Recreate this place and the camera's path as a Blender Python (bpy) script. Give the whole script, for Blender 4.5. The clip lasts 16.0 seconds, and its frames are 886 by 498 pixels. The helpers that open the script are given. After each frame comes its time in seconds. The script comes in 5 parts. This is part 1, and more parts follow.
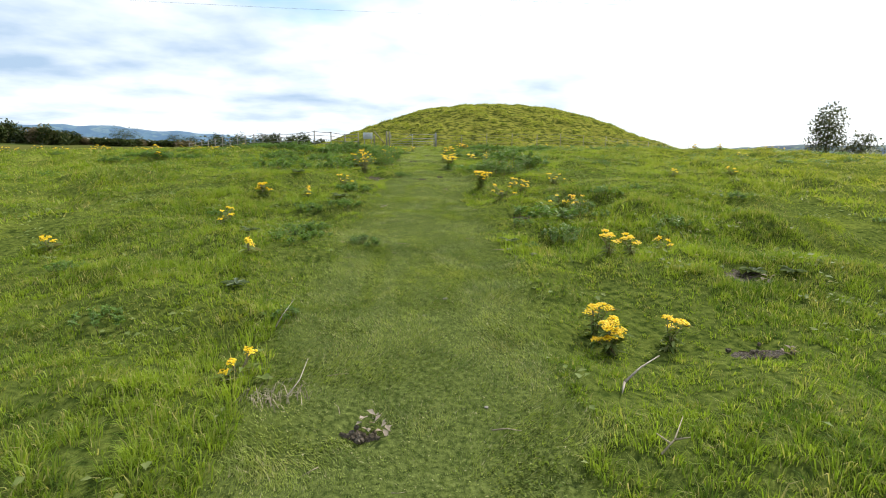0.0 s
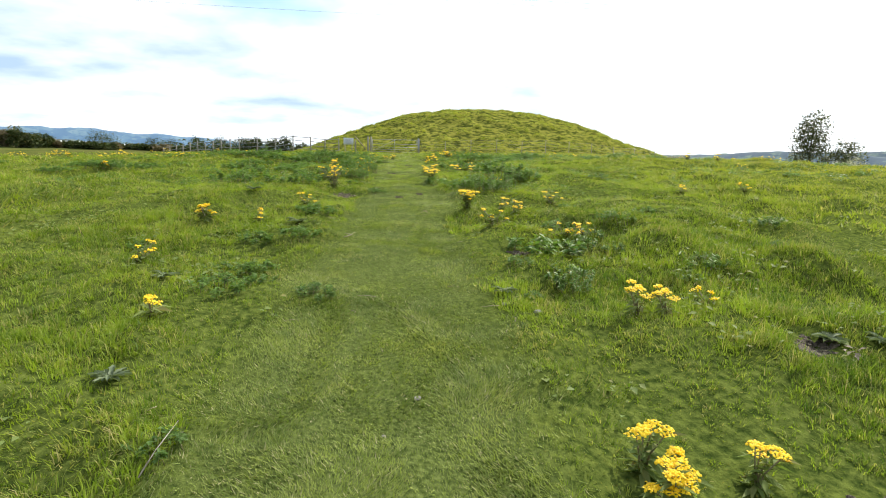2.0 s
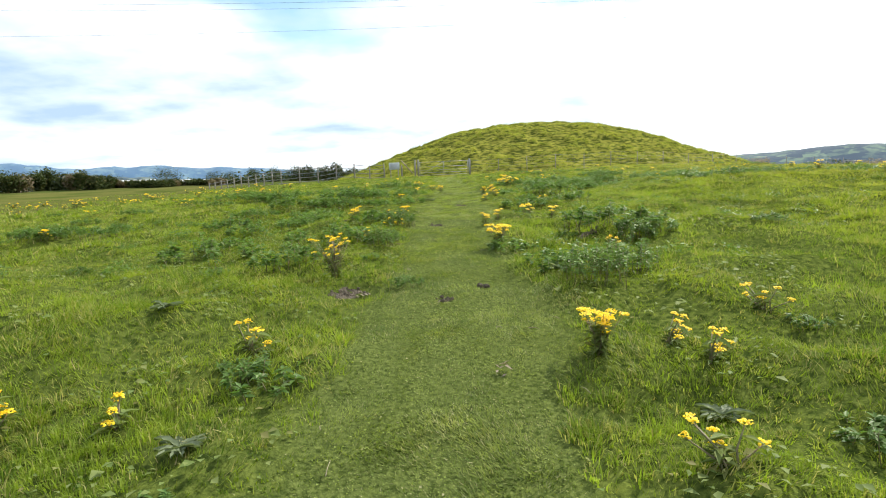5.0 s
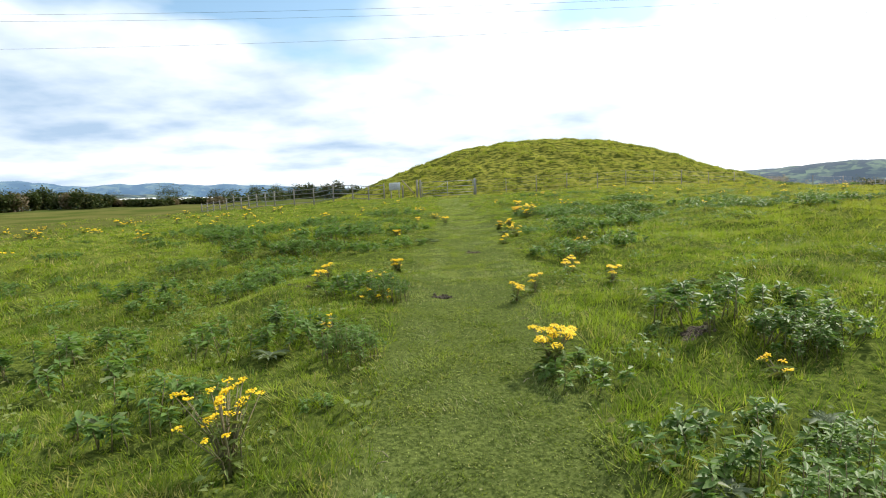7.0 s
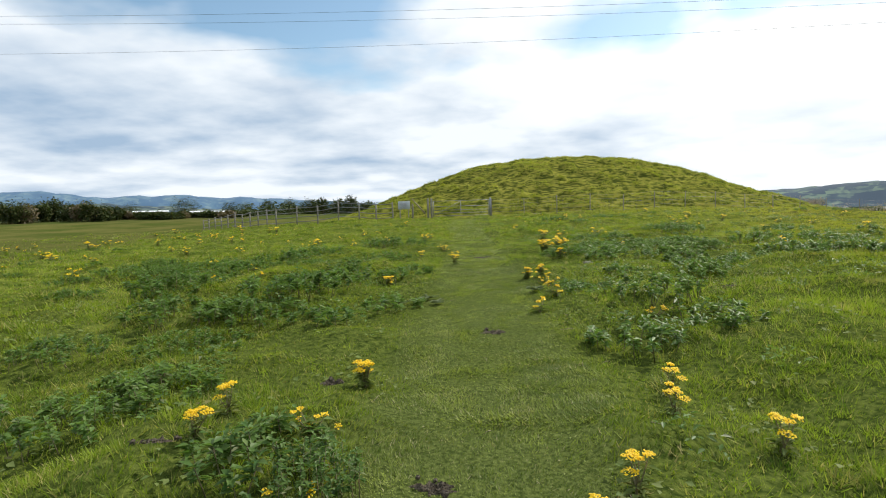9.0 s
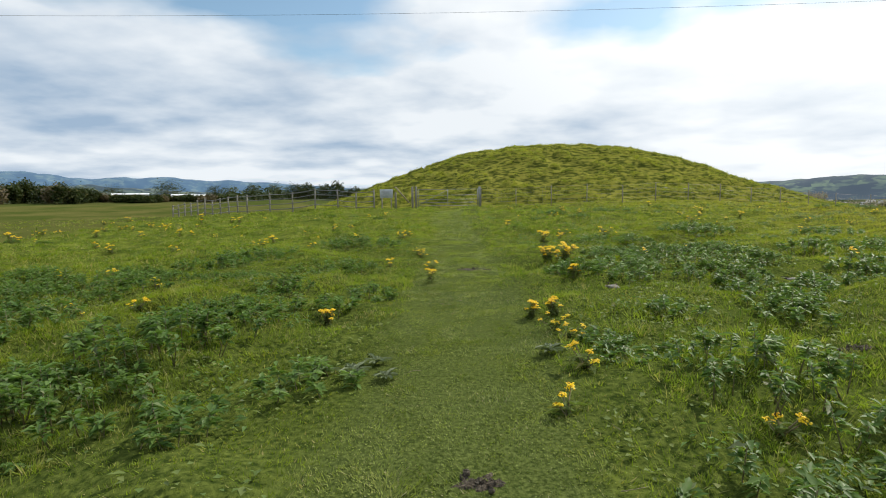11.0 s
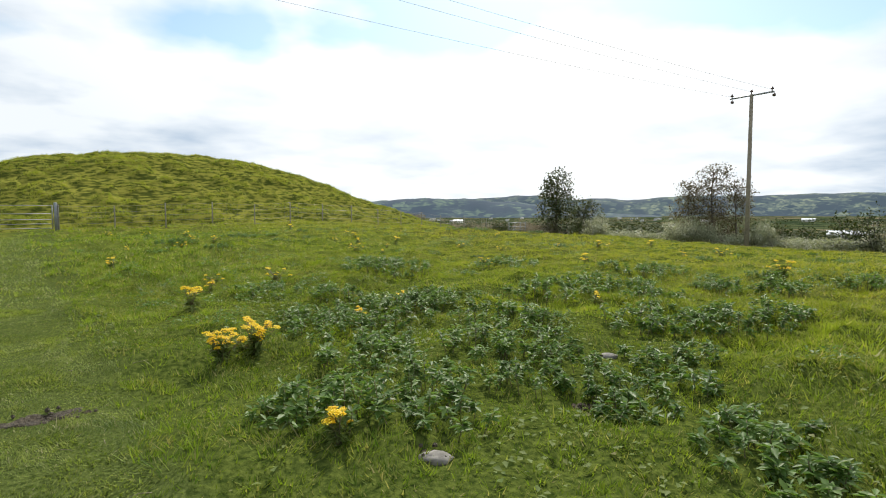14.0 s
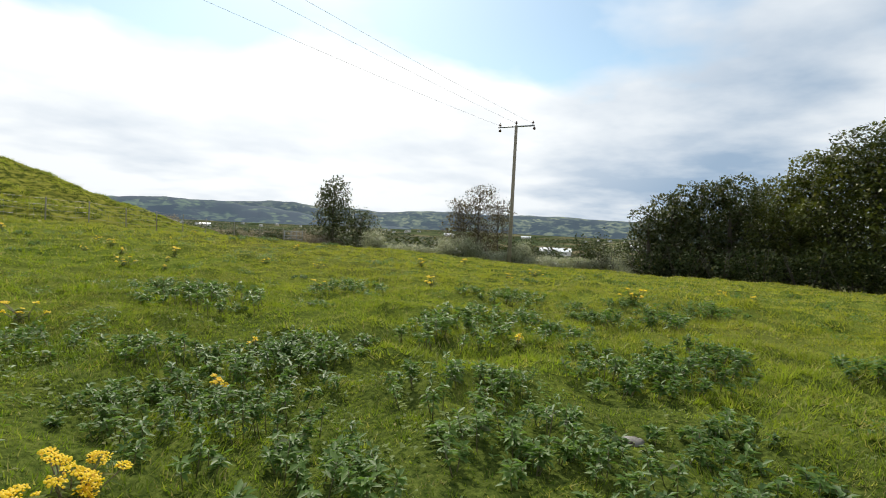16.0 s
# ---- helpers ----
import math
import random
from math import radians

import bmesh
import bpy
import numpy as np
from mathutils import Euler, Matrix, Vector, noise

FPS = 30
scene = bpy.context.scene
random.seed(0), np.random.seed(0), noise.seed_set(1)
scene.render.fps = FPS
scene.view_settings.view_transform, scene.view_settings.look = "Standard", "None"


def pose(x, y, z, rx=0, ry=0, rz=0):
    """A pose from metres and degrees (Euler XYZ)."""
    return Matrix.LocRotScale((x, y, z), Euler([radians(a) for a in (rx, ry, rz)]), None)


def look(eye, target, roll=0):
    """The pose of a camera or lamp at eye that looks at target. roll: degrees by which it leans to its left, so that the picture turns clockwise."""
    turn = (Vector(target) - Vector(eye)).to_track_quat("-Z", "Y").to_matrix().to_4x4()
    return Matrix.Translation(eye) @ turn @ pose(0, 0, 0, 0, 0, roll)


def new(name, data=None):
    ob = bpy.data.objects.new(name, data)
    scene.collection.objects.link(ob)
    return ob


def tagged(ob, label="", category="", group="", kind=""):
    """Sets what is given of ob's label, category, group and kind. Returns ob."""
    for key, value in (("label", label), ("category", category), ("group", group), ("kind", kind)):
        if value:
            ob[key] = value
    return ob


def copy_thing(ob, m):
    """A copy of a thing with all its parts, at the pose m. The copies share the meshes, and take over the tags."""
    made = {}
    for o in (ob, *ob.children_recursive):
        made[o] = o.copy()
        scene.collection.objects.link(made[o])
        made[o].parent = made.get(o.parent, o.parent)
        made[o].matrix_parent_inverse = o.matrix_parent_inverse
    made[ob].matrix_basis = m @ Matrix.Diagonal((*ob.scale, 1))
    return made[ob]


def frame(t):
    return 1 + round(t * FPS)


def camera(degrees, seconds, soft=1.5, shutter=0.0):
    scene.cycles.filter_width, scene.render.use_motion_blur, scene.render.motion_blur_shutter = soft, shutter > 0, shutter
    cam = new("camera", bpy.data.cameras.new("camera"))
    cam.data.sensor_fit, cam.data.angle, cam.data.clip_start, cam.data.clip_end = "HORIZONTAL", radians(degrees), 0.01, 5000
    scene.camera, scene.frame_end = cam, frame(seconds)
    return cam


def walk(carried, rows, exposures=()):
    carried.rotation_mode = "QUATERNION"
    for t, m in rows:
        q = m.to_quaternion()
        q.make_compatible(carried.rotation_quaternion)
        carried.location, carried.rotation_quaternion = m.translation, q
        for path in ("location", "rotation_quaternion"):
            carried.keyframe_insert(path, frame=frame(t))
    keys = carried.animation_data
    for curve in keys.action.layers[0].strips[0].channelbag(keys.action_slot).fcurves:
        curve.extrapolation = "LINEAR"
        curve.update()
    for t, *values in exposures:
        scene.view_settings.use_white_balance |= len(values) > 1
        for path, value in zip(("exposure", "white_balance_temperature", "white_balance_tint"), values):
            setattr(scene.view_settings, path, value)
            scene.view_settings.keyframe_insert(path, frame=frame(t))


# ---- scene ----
cam = camera(77.8, 16.0, soft=1.0)
# seconds, eye, target, roll
PATH = [
    (0, (0.026, -0.061, 1.352), (0.091, 1.911, 1.024), 0.8),
    (0.5, (0.029, 0.06, 1.356), (0.112, 2.03, 1.025), 1.4),
    (1, (0.081, 0.308, 1.371), (0.175, 2.276, 1.026), 0.2),
    (1.5, (0.12, 0.653, 1.426), (0.206, 2.618, 1.063), -0.2),
    (2, (0.115, 1.112, 1.493), (0.239, 3.084, 1.182), 1.1),
    (2.5, (0.124, 1.682, 1.521), (0.188, 3.663, 1.252), -0.9),
    (3, (0.111, 2.274, 1.556), (0.146, 4.256, 1.289), -0.5),
    (3.5, (0.121, 2.867, 1.64), (0.153, 4.85, 1.381), -0.5),
    (4, (0.119, 3.492, 1.72), (0.085, 5.474, 1.454), -1.8),
    (4.2, (0.129, 3.768, 1.736), (0.076, 5.751, 1.482), -2.4),
    (6.3, (0.028, 6.597, 2.121), (-0.082, 8.578, 1.874), -1.9),
    (6.5, (0.014, 6.869, 2.126), (-0.102, 8.852, 1.893), -2.0),
    (7, (-0.01, 7.512, 2.185), (-0.092, 9.501, 1.994), -2.5),
    (7.5, (-0.008, 8.192, 2.251), (-0.1, 10.18, 2.056), -2.4),
    (8, (0.017, 8.894, 2.339), (-0.084, 10.884, 2.165), -0.9),
    (8.5, (0.021, 9.567, 2.423), (-0.095, 11.559, 2.284), -1.8),
    (9, (-0.02, 10.255, 2.469), (-0.149, 12.247, 2.336), -1.7),
    (9.2, (-0.027, 10.551, 2.457), (-0.147, 12.543, 2.326), -0.9),
    (11.3, (0.055, 13.235, 2.641), (-0.025, 15.224, 2.451), -0.6),
    (11.5, (0.048, 13.534, 2.61), (-0.01, 15.523, 2.41), 0.4),
    (12, (0.04, 14.245, 2.691), (0.011, 16.227, 2.426), -0.9),
    (12.5, (0.03, 14.977, 2.748), (0.351, 16.941, 2.549), -0.2),
    (13, (0.062, 15.656, 2.82), (0.652, 17.562, 2.677), -0.6),
    (13.5, (0.079, 16.304, 2.857), (1.067, 18.04, 2.759), -1.5),
    (14, (0.138, 16.964, 2.834), (1.323, 18.569, 2.702), -0.2),
    (14.5, (0.175, 17.589, 2.856), (1.61, 18.974, 2.705), 1.8),
    (15, (0.279, 18.196, 2.884), (1.933, 19.314, 2.765), 1.1),
    (15.5, (0.376, 18.834, 2.9), (2.107, 19.832, 2.8), 1.3),
    (16, (0.399, 19.465, 2.919), (2.157, 20.415, 2.837), 2.8),
]
walk(cam, [(t, look(eye, target, roll)) for t, eye, target, roll in PATH],
     exposures=[(0.0, 0.24), (2.0, 0.44), (3.5, 0.58), (4.0, 0.56), (6.5, 0.28), (7.0, 0.24), (9.0, -0.1), (11.5, -0.25), (12.5, 0.0), (14.0, -0.15), (16.0, -0.28)])

# ---- sky and sun ----
SUN_AZ, SUN_EL = radians(46), radians(44)      # azimuth clockwise from +y
SUN_DIR = Vector((math.sin(SUN_AZ) * math.cos(SUN_EL), math.cos(SUN_AZ) * math.cos(SUN_EL), math.sin(SUN_EL)))


def link(nt, a, ao, b, bi):
    nt.links.new(a.outputs[ao], b.inputs[bi])


def nmath(nt, op, a, b=None, clamp=False):
    n = nt.nodes.new("ShaderNodeMath")
    n.operation, n.use_clamp = op, clamp
    for i, v in enumerate((a, b)):
        if v is None:
            continue
        if isinstance(v, (int, float)):
            n.inputs[i].default_value = v
        else:
            nt.links.new(v, n.inputs[i])
    return n.outputs[0]


def nmix(nt, fac, a, b, mode="MIX"):
    n = nt.nodes.new("ShaderNodeMix")
    n.data_type, n.blend_type = "RGBA", mode
    for i, v in ((0, fac), (6, a), (7, b)):
        if isinstance(v, (int, float)):
            n.inputs[i].default_value = v
        elif isinstance(v, tuple):
            n.inputs[i].default_value = (*v, 1)[:4]
        else:
            nt.links.new(v, n.inputs[i])
    return n.outputs[2]


def nramp(nt, v, *stops):
    n = nt.nodes.new("ShaderNodeValToRGB")
    el = n.color_ramp.elements
    while len(el) < len(stops):
        el.new(0.5)
    for e, (pos, c) in zip(el, stops):
        e.position, e.color = pos, (c, c, c, 1) if isinstance(c, (int, float)) else (*c, 1)
    nt.links.new(v, n.inputs[0])
    return n.outputs[0]


def nnoise(nt, vec, scale, detail=4.0, rough=0.55):
    n = nt.nodes.new("ShaderNodeTexNoise")
    n.inputs["Scale"].default_value, n.inputs["Detail"].default_value, n.inputs["Roughness"].default_value = scale, detail, rough
    if vec is not None:
        nt.links.new(vec, n.inputs["Vector"])
    return n.outputs["Fac"]


def make_world():
    w = bpy.data.worlds.new("sky")
    scene.world = w
    w.use_nodes = True
    nt = w.node_tree
    nt.nodes.clear()
    tc = nt.nodes.new("ShaderNodeTexCoord")
    sky = nt.nodes.new("ShaderNodeTexSky")
    sky.sky_type, sky.sun_disc = "NISHITA", False
    sky.sun_elevation, sky.sun_rotation = SUN_EL, SUN_AZ
    sep = nt.nodes.new("ShaderNodeSeparateXYZ")
    nt.links.new(tc.outputs["Generated"], sep.inputs[0])
    z = nmath(nt, "MAXIMUM", sep.outputs[2], 0.0)
    inv = nmath(nt, "DIVIDE", 1.0, nmath(nt, "ADD", z, 0.16))
    comb = nt.nodes.new("ShaderNodeCombineXYZ")
    nt.links.new(nmath(nt, "MULTIPLY", sep.outputs[0], inv), comb.inputs[0])
    nt.links.new(nmath(nt, "MULTIPLY", sep.outputs[1], inv), comb.inputs[1])
    plane = comb.outputs[0]
    cover = nnoise(nt, plane, 0.45, 6, 0.5)
    shade = nmath(nt, "ADD", nmath(nt, "MULTIPLY", nnoise(nt, plane, 0.55, 5, 0.48), 0.58), nmath(nt, "MULTIPLY", nnoise(nt, plane, 1.9, 5, 0.5), 0.42))
    # gaps of blue over the mound
    for bearing, rise, spread, weight in ((13, 15.5, 0.992, 0.075), (21, 16.0, 0.993, 0.085), (30, 18.5, 0.993, 0.075), (39, 19.5, 0.993, 0.075)):
        gap = nt.nodes.new("ShaderNodeVectorMath")
        gap.operation = "DOT_PRODUCT"
        nt.links.new(tc.outputs["Generated"], gap.inputs[0])
        gap.inputs[1].default_value = (math.sin(radians(bearing)) * math.cos(radians(rise)), math.cos(radians(bearing)) * math.cos(radians(rise)), math.sin(radians(rise)))
        cover = nmath(nt, "SUBTRACT", cover, nmath(nt, "MULTIPLY", nramp(nt, gap.outputs["Value"], (spread, 0.0), (1.0, 1.0)), weight))
    # banks of heavier grey cloud in the north-west and in the east
    for bearing, rise, spread, weight in ((-34, 8, 0.86, 0.03), (88, 13, 0.95, 0.16)):
        bank = nt.nodes.new("ShaderNodeVectorMath")
        bank.operation = "DOT_PRODUCT"
        nt.links.new(tc.outputs["Generated"], bank.inputs[0])
        bank.inputs[1].default_value = (math.sin(radians(bearing)) * math.cos(radians(rise)), math.cos(radians(bearing)) * math.cos(radians(rise)), math.sin(radians(rise)))
        shade = nmath(nt, "SUBTRACT", shade, nmath(nt, "MULTIPLY", nramp(nt, bank.outputs["Value"], (spread, 0.0), (1.0, 1.0)), weight))
    # light around the sun makes the cloud glare
    dot = nt.nodes.new("ShaderNodeVectorMath")
    dot.operation = "DOT_PRODUCT"
    nt.links.new(tc.outputs["Generated"], dot.inputs[0])
    dot.inputs[1].default_value = SUN_DIR
    glare = nramp(nt, dot.outputs["Value"], (0.62, 0.0), (0.84, 1.0))
    cloud_dark, cloud_light = (4.8, 6.5, 8.6), (11.6, 12.3, 12.9)
    body = nmix(nt, nramp(nt, shade, (0.345, 0.0), (0.535, 1.0)), cloud_dark, cloud_light)
    body = nmix(nt, nmath(nt, "MULTIPLY", glare, 0.6), body, (18.0, 18.0, 17.6))
    low = nramp(nt, z, (0.04, 0.24), (0.30, 0.0))
    mask = nramp(nt, nmath(nt, "ADD", nmath(nt, "ADD", cover, low), nmath(nt, "MULTIPLY", glare, 0.01)), (0.45, 0.0), (0.52, 1.0))
    blue = nmix(nt, 1.0, sky.outputs[0], (1.7, 1.9, 1.8), "MULTIPLY")
    col = nmix(nt, mask, blue, body)
    bg = nt.nodes.new("ShaderNodeBackground")
    bg.inputs["Strength"].default_value = 0.088
    nt.links.new(col, bg.inputs["Color"])
    out = nt.nodes.new("ShaderNodeOutputWorld")
    link(nt, bg, 0, out, 0)


make_world()
sun_data = bpy.data.lights.new("sun", "SUN")
sun_data.energy, sun_data.angle, sun_data.color = 5.0, radians(0.6), (1.0, 0.94, 0.83)
sun = new("sun", sun_data)
sun.matrix_world = look(SUN_DIR * 50, (0, 0, 0))


# ---- materials ----
def material(name):
    m = bpy.data.materials.new(name)
    m.use_nodes = True
    nt = m.node_tree
    bsdf = nt.nodes["Principled BSDF"]
    return m, nt, bsdf


def obj_coords(nt):
    return nt.nodes.new("ShaderNodeTexCoord").outputs["Object"]


def world_coords(nt):
    return nt.nodes.new("ShaderNodeNewGeometry").outputs["Position"]


def bump(nt, bsdf, height, strength=0.5, dist=0.02):
    b = nt.nodes.new("ShaderNodeBump")
    b.inputs["Strength"].default_value, b.inputs["Distance"].default_value = strength, dist
    nt.links.new(height, b.inputs["Height"])
    nt.links.new(b.outputs[0], bsdf.inputs["Normal"])


def plain(name, c1, c2, scale=20.0, rough=0.7, metal=0.0, bumpy=0.3, bdist=0.005):
    """A surface of two mingled tones with fine relief."""
    m, nt, b = material(name)
    v = obj_coords(nt)
    n = nnoise(nt, v, scale, 6)
    big = nnoise(nt, v, scale * 0.13, 3)
    f = nramp(nt, nmath(nt, "ADD", nmath(nt, "MULTIPLY", n, 0.6), nmath(nt, "MULTIPLY", big, 0.4)), (0.38, 0.0), (0.62, 1.0))
    nt.links.new(nmix(nt, f, c1, c2), b.inputs["Base Color"])
    b.inputs["Roughness"].default_value, b.inputs["Metallic"].default_value = rough, metal
    bump(nt, b, n, bumpy, bdist)
    return m


def foliage(name, c1, c2, c3=None, rough=0.5, passing=0.35, patch=0.6, gloss=0.4, dry=(0.19, 0.17, 0.06), drift=0.0):
    """Leaves: tone by leaf and by patch of ground, light passing through."""
    m, nt, b = material(name)
    geo = nt.nodes.new("ShaderNodeNewGeometry")
    rnd = geo.outputs["Random Per Island"]
    pos = geo.outputs["Position"]
    p1 = nnoise(nt, pos, patch, 4)
    p2 = nnoise(nt, pos, patch * 6, 3)
    f = nramp(nt, nmath(nt, "ADD", nmath(nt, "MULTIPLY", p1, 0.5), nmath(nt, "MULTIPLY", p2, 0.5)), (0.40, 0.0), (0.60, 1.0))
    col = nmix(nt, f, c1, c2)
    col = nmix(nt, nmath(nt, "MULTIPLY", rnd, 0.45), col, c3 or c2)
    if drift:
        # straw-coloured thatch in drifts; eastward a drier tone that also paints in backlight
        sx = nt.nodes.new("ShaderNodeSeparateXYZ")
        nt.links.new(pos, sx.inputs[0])
        east = nramp(nt, nmath(nt, "MULTIPLY", sx.outputs[0], 0.05), (0.16, 0.0), (0.62, 0.85))
        col = nmix(nt, nmath(nt, "MULTIPLY", east, nramp(nt, p2, (0.35, 0.35), (0.60, 1.0))), col, (0.36, 0.335, 0.050))
        straw = nmath(nt, "ADD", nmath(nt, "MULTIPLY", nnoise(nt, pos, 3.1, 4), 0.7), nmath(nt, "MULTIPLY", rnd, 0.3))
        col = nmix(nt, nramp(nt, straw, (0.55, 0.0), (0.68, drift)), col, (0.36, 0.30, 0.115))
    col = nmix(nt, nramp(nt, rnd, (0.90, 0.0), (0.97, 0.75)), col, dry)
    nt.links.new(col, b.inputs["Base Color"])
    b.inputs["Roughness"].default_value = rough
    b.inputs["Specular IOR Level"].default_value = gloss
    tr = nt.nodes.new("ShaderNodeBsdfTranslucent")
    nt.links.new(nmix(nt, 1.0, col, (1.2, 1.3, 0.65), "MULTIPLY"), tr.inputs[0])
    mx = nt.nodes.new("ShaderNodeMixShader")
    mx.inputs[0].default_value = passing
    nt.links.new(b.outputs[0], mx.inputs[1])
    nt.links.new(tr.outputs[0], mx.inputs[2])
    nt.links.new(mx.outputs[0], nt.nodes["Material Output"].inputs[0])
    return m


GRASS = foliage("grass_blades", (0.040, 0.088, 0.009), (0.232, 0.300, 0.026), (0.28, 0.31, 0.045), rough=0.5, passing=0.42, gloss=0.1, dry=(0.40, 0.33, 0.16), patch=0.8, drift=0.75)
LUSH = foliage("lush_tufts", (0.040, 0.098, 0.008), (0.228, 0.306, 0.026), (0.35, 0.40, 0.07), rough=0.48, passing=0.48, gloss=0.12, dry=(0.42, 0.35, 0.17), patch=1.1, drift=0.65)
TURF = foliage("short_turf", (0.075, 0.120, 0.022), (0.250, 0.300, 0.062), (0.31, 0.35, 0.11), rough=0.5, passing=0.40, gloss=0.1, patch=1.6, dry=(0.42, 0.37, 0.25), drift=0.3)
NETTLE = foliage("nettle_leaves", (0.054, 0.118, 0.024), (0.120, 0.205, 0.044), (0.205, 0.285, 0.085), rough=0.47, passing=0.38, gloss=0.22, dry=(0.20, 0.21, 0.12))
THISTLE = foliage("thistle_leaves", (0.085, 0.118, 0.060), (0.135, 0.170, 0.090), (0.20, 0.23, 0.14), rough=0.55, passing=0.3, gloss=0.2, dry=(0.30, 0.27, 0.17))
RAG_LEAF = foliage("ragwort_leaves", (0.11, 0.165, 0.045), (0.17, 0.215, 0.065), (0.23, 0.24, 0.09), rough=0.6, passing=0.32, gloss=0.1)
MOUND_GRASS = foliage("mound_tussocks", (0.120, 0.175, 0.022), (0.34, 0.345, 0.055), (0.36, 0.37, 0.07), rough=0.55, passing=0.45, gloss=0.1, dry=(0.40, 0.33, 0.14), patch=0.5)
PETAL = foliage("ragwort_petals", (0.84, 0.57, 0.012), (0.88, 0.65, 0.018), (0.80, 0.50, 0.010), rough=0.6, passing=0.3, dry=(0.55, 0.28, 0.02))
BROWN_LEAF = foliage("withering_leaves", (0.09, 0.075, 0.045), (0.15, 0.12, 0.08), (0.20, 0.15, 0.10), gloss=0.15, rough=0.6, passing=0.25, patch=0.6)
TREE_LEAF = foliage("tree_leaves", (0.030, 0.046, 0.016), (0.070, 0.088, 0.030), (0.13, 0.13, 0.055), gloss=0.32, rough=0.48, passing=0.25, patch=0.4)
OAK_LEAF = foliage("broad_tree_leaves", (0.060, 0.085, 0.020), (0.140, 0.155, 0.030), (0.20, 0.19, 0.04), gloss=0.4, rough=0.45, passing=0.25, patch=0.3)
BRAMBLE = foliage("bramble_leaves", (0.15, 0.17, 0.10), (0.36, 0.36, 0.30), (0.60, 0.58, 0.53), gloss=0.4, rough=0.45, passing=0.4, patch=0.5, dry=(0.40, 0.36, 0.30))
HEDGE_LEAF = foliage("hedge_leaves", (0.030, 0.050, 0.018), (0.055, 0.075, 0.025), (0.08, 0.08, 0.03), gloss=0.1, rough=0.7, passing=0.2, patch=0.15)
SCRUBLEAF = foliage("dry_scrub", (0.24, 0.18, 0.15), (0.38, 0.31, 0.27), (0.20, 0.20, 0.11), gloss=0.1, rough=0.8, passing=0.2, patch=0.5, dry=(0.34, 0.28, 0.24))
STEM = plain("plant_stems", (0.10, 0.11, 0.04), (0.16, 0.12, 0.06), 60, 0.7)
BARK = plain("bark", (0.07, 0.055, 0.04), (0.13, 0.11, 0.09), 12, 0.9, bumpy=0.8, bdist=0.03)
SOIL = plain("bare_soil", (0.030, 0.023, 0.015), (0.120, 0.096, 0.066), 60, 0.95, bumpy=1.0, bdist=0.03)
STRAW = plain("dead_stems", (0.18, 0.145, 0.09), (0.34, 0.29, 0.20), 70, 0.8)
DEADWOOD = plain("grey_dead_wood", (0.17, 0.14, 0.11), (0.33, 0.29, 0.24), 60, 0.85)
STONE = plain("pale_stone", (0.12, 0.11, 0.095), (0.27, 0.25, 0.22), 30, 0.85, bumpy=0.7)
GALV = plain("galvanised_steel", (0.20, 0.21, 0.22), (0.31, 0.32, 0.33), 40, 0.5, 0.5)
WIRE = plain("fence_wire", (0.16, 0.165, 0.165), (0.24, 0.24, 0.24), 40, 0.5, 0.6)
POSTWOOD = plain("weathered_post_wood", (0.17, 0.155, 0.13), (0.29, 0.27, 0.23), 18, 0.85, bumpy=0.6)
POLEWOOD = plain("pole_wood", (0.22, 0.18, 0.14), (0.36, 0.31, 0.25), 8, 0.85, bumpy=0.5)
PORCELAIN = plain("brown_porcelain", (0.06, 0.035, 0.025), (0.09, 0.05, 0.035), 30, 0.25)
CABLE = plain("power_cable", (0.05, 0.055, 0.06), (0.08, 0.085, 0.09), 30, 0.6)
SIGNFACE = plain("pale_sign_face", (0.34, 0.37, 0.40), (0.44, 0.47, 0.50), 14, 0.5)
SIGNINK = plain("faded_sign_print", (0.22, 0.24, 0.27), (0.30, 0.31, 0.33), 14, 0.6)
ROOFWHITE = plain("white_sheeting", (0.70, 0.72, 0.74), (0.80, 0.81, 0.82), 0.4, 0.5)
SLATE = plain("slate_roof", (0.14, 0.15, 0.17), (0.20, 0.21, 0.23), 2, 0.7)
RENDERWALL = plain("pale_render", (0.62, 0.60, 0.56), (0.74, 0.72, 0.68), 2, 0.8)
PANE = plain("dark_window", (0.02, 0.025, 0.03), (0.04, 0.045, 0.05), 2, 0.15)


# ---- the lie of the land ----
def vnoise(x, y, size, seed):
    """Smooth lattice noise between -1 and 1, for arrays."""
    x, y = np.asarray(x, float) / size, np.asarray(y, float) / size
    i, j = np.floor(x).astype(np.int64), np.floor(y).astype(np.int64)
    u, v = x - i, y - j
    u, v = u * u * (3 - 2 * u), v * v * (3 - 2 * v)

    def h(a, b):
        n = (a * 374761393 + b * 668265263 + seed * 982451653) & 0x7FFFFFFF
        n = ((n ^ (n >> 13)) * 1274126177) & 0x7FFFFFFF
        n = (n ^ (n >> 16)) & 0xFFFF
        return n / 32767.5 - 1
    return (h(i, j) * (1 - u) + h(i + 1, j) * u) * (1 - v) + (h(i, j + 1) * (1 - u) + h(i + 1, j + 1) * u) * v


MX, MY, MR = 8.0, 66.8, 23.7      # the mound: centre and foot radius
MOUND_R = (0, 3.2, 6.4, 9.6, 12.8, 16.0, 19.3, 21.1, 22.5, 23.7)
MOUND_Z = (7.40, 7.22, 6.96, 6.16, 5.04, 3.80, 2.62, 2.08, 1.86, 1.6)


def smoothstep(a, b, v):
    t = np.clip((v - a) / (b - a), 0, 1)
    return t * t * (3 - 2 * t)


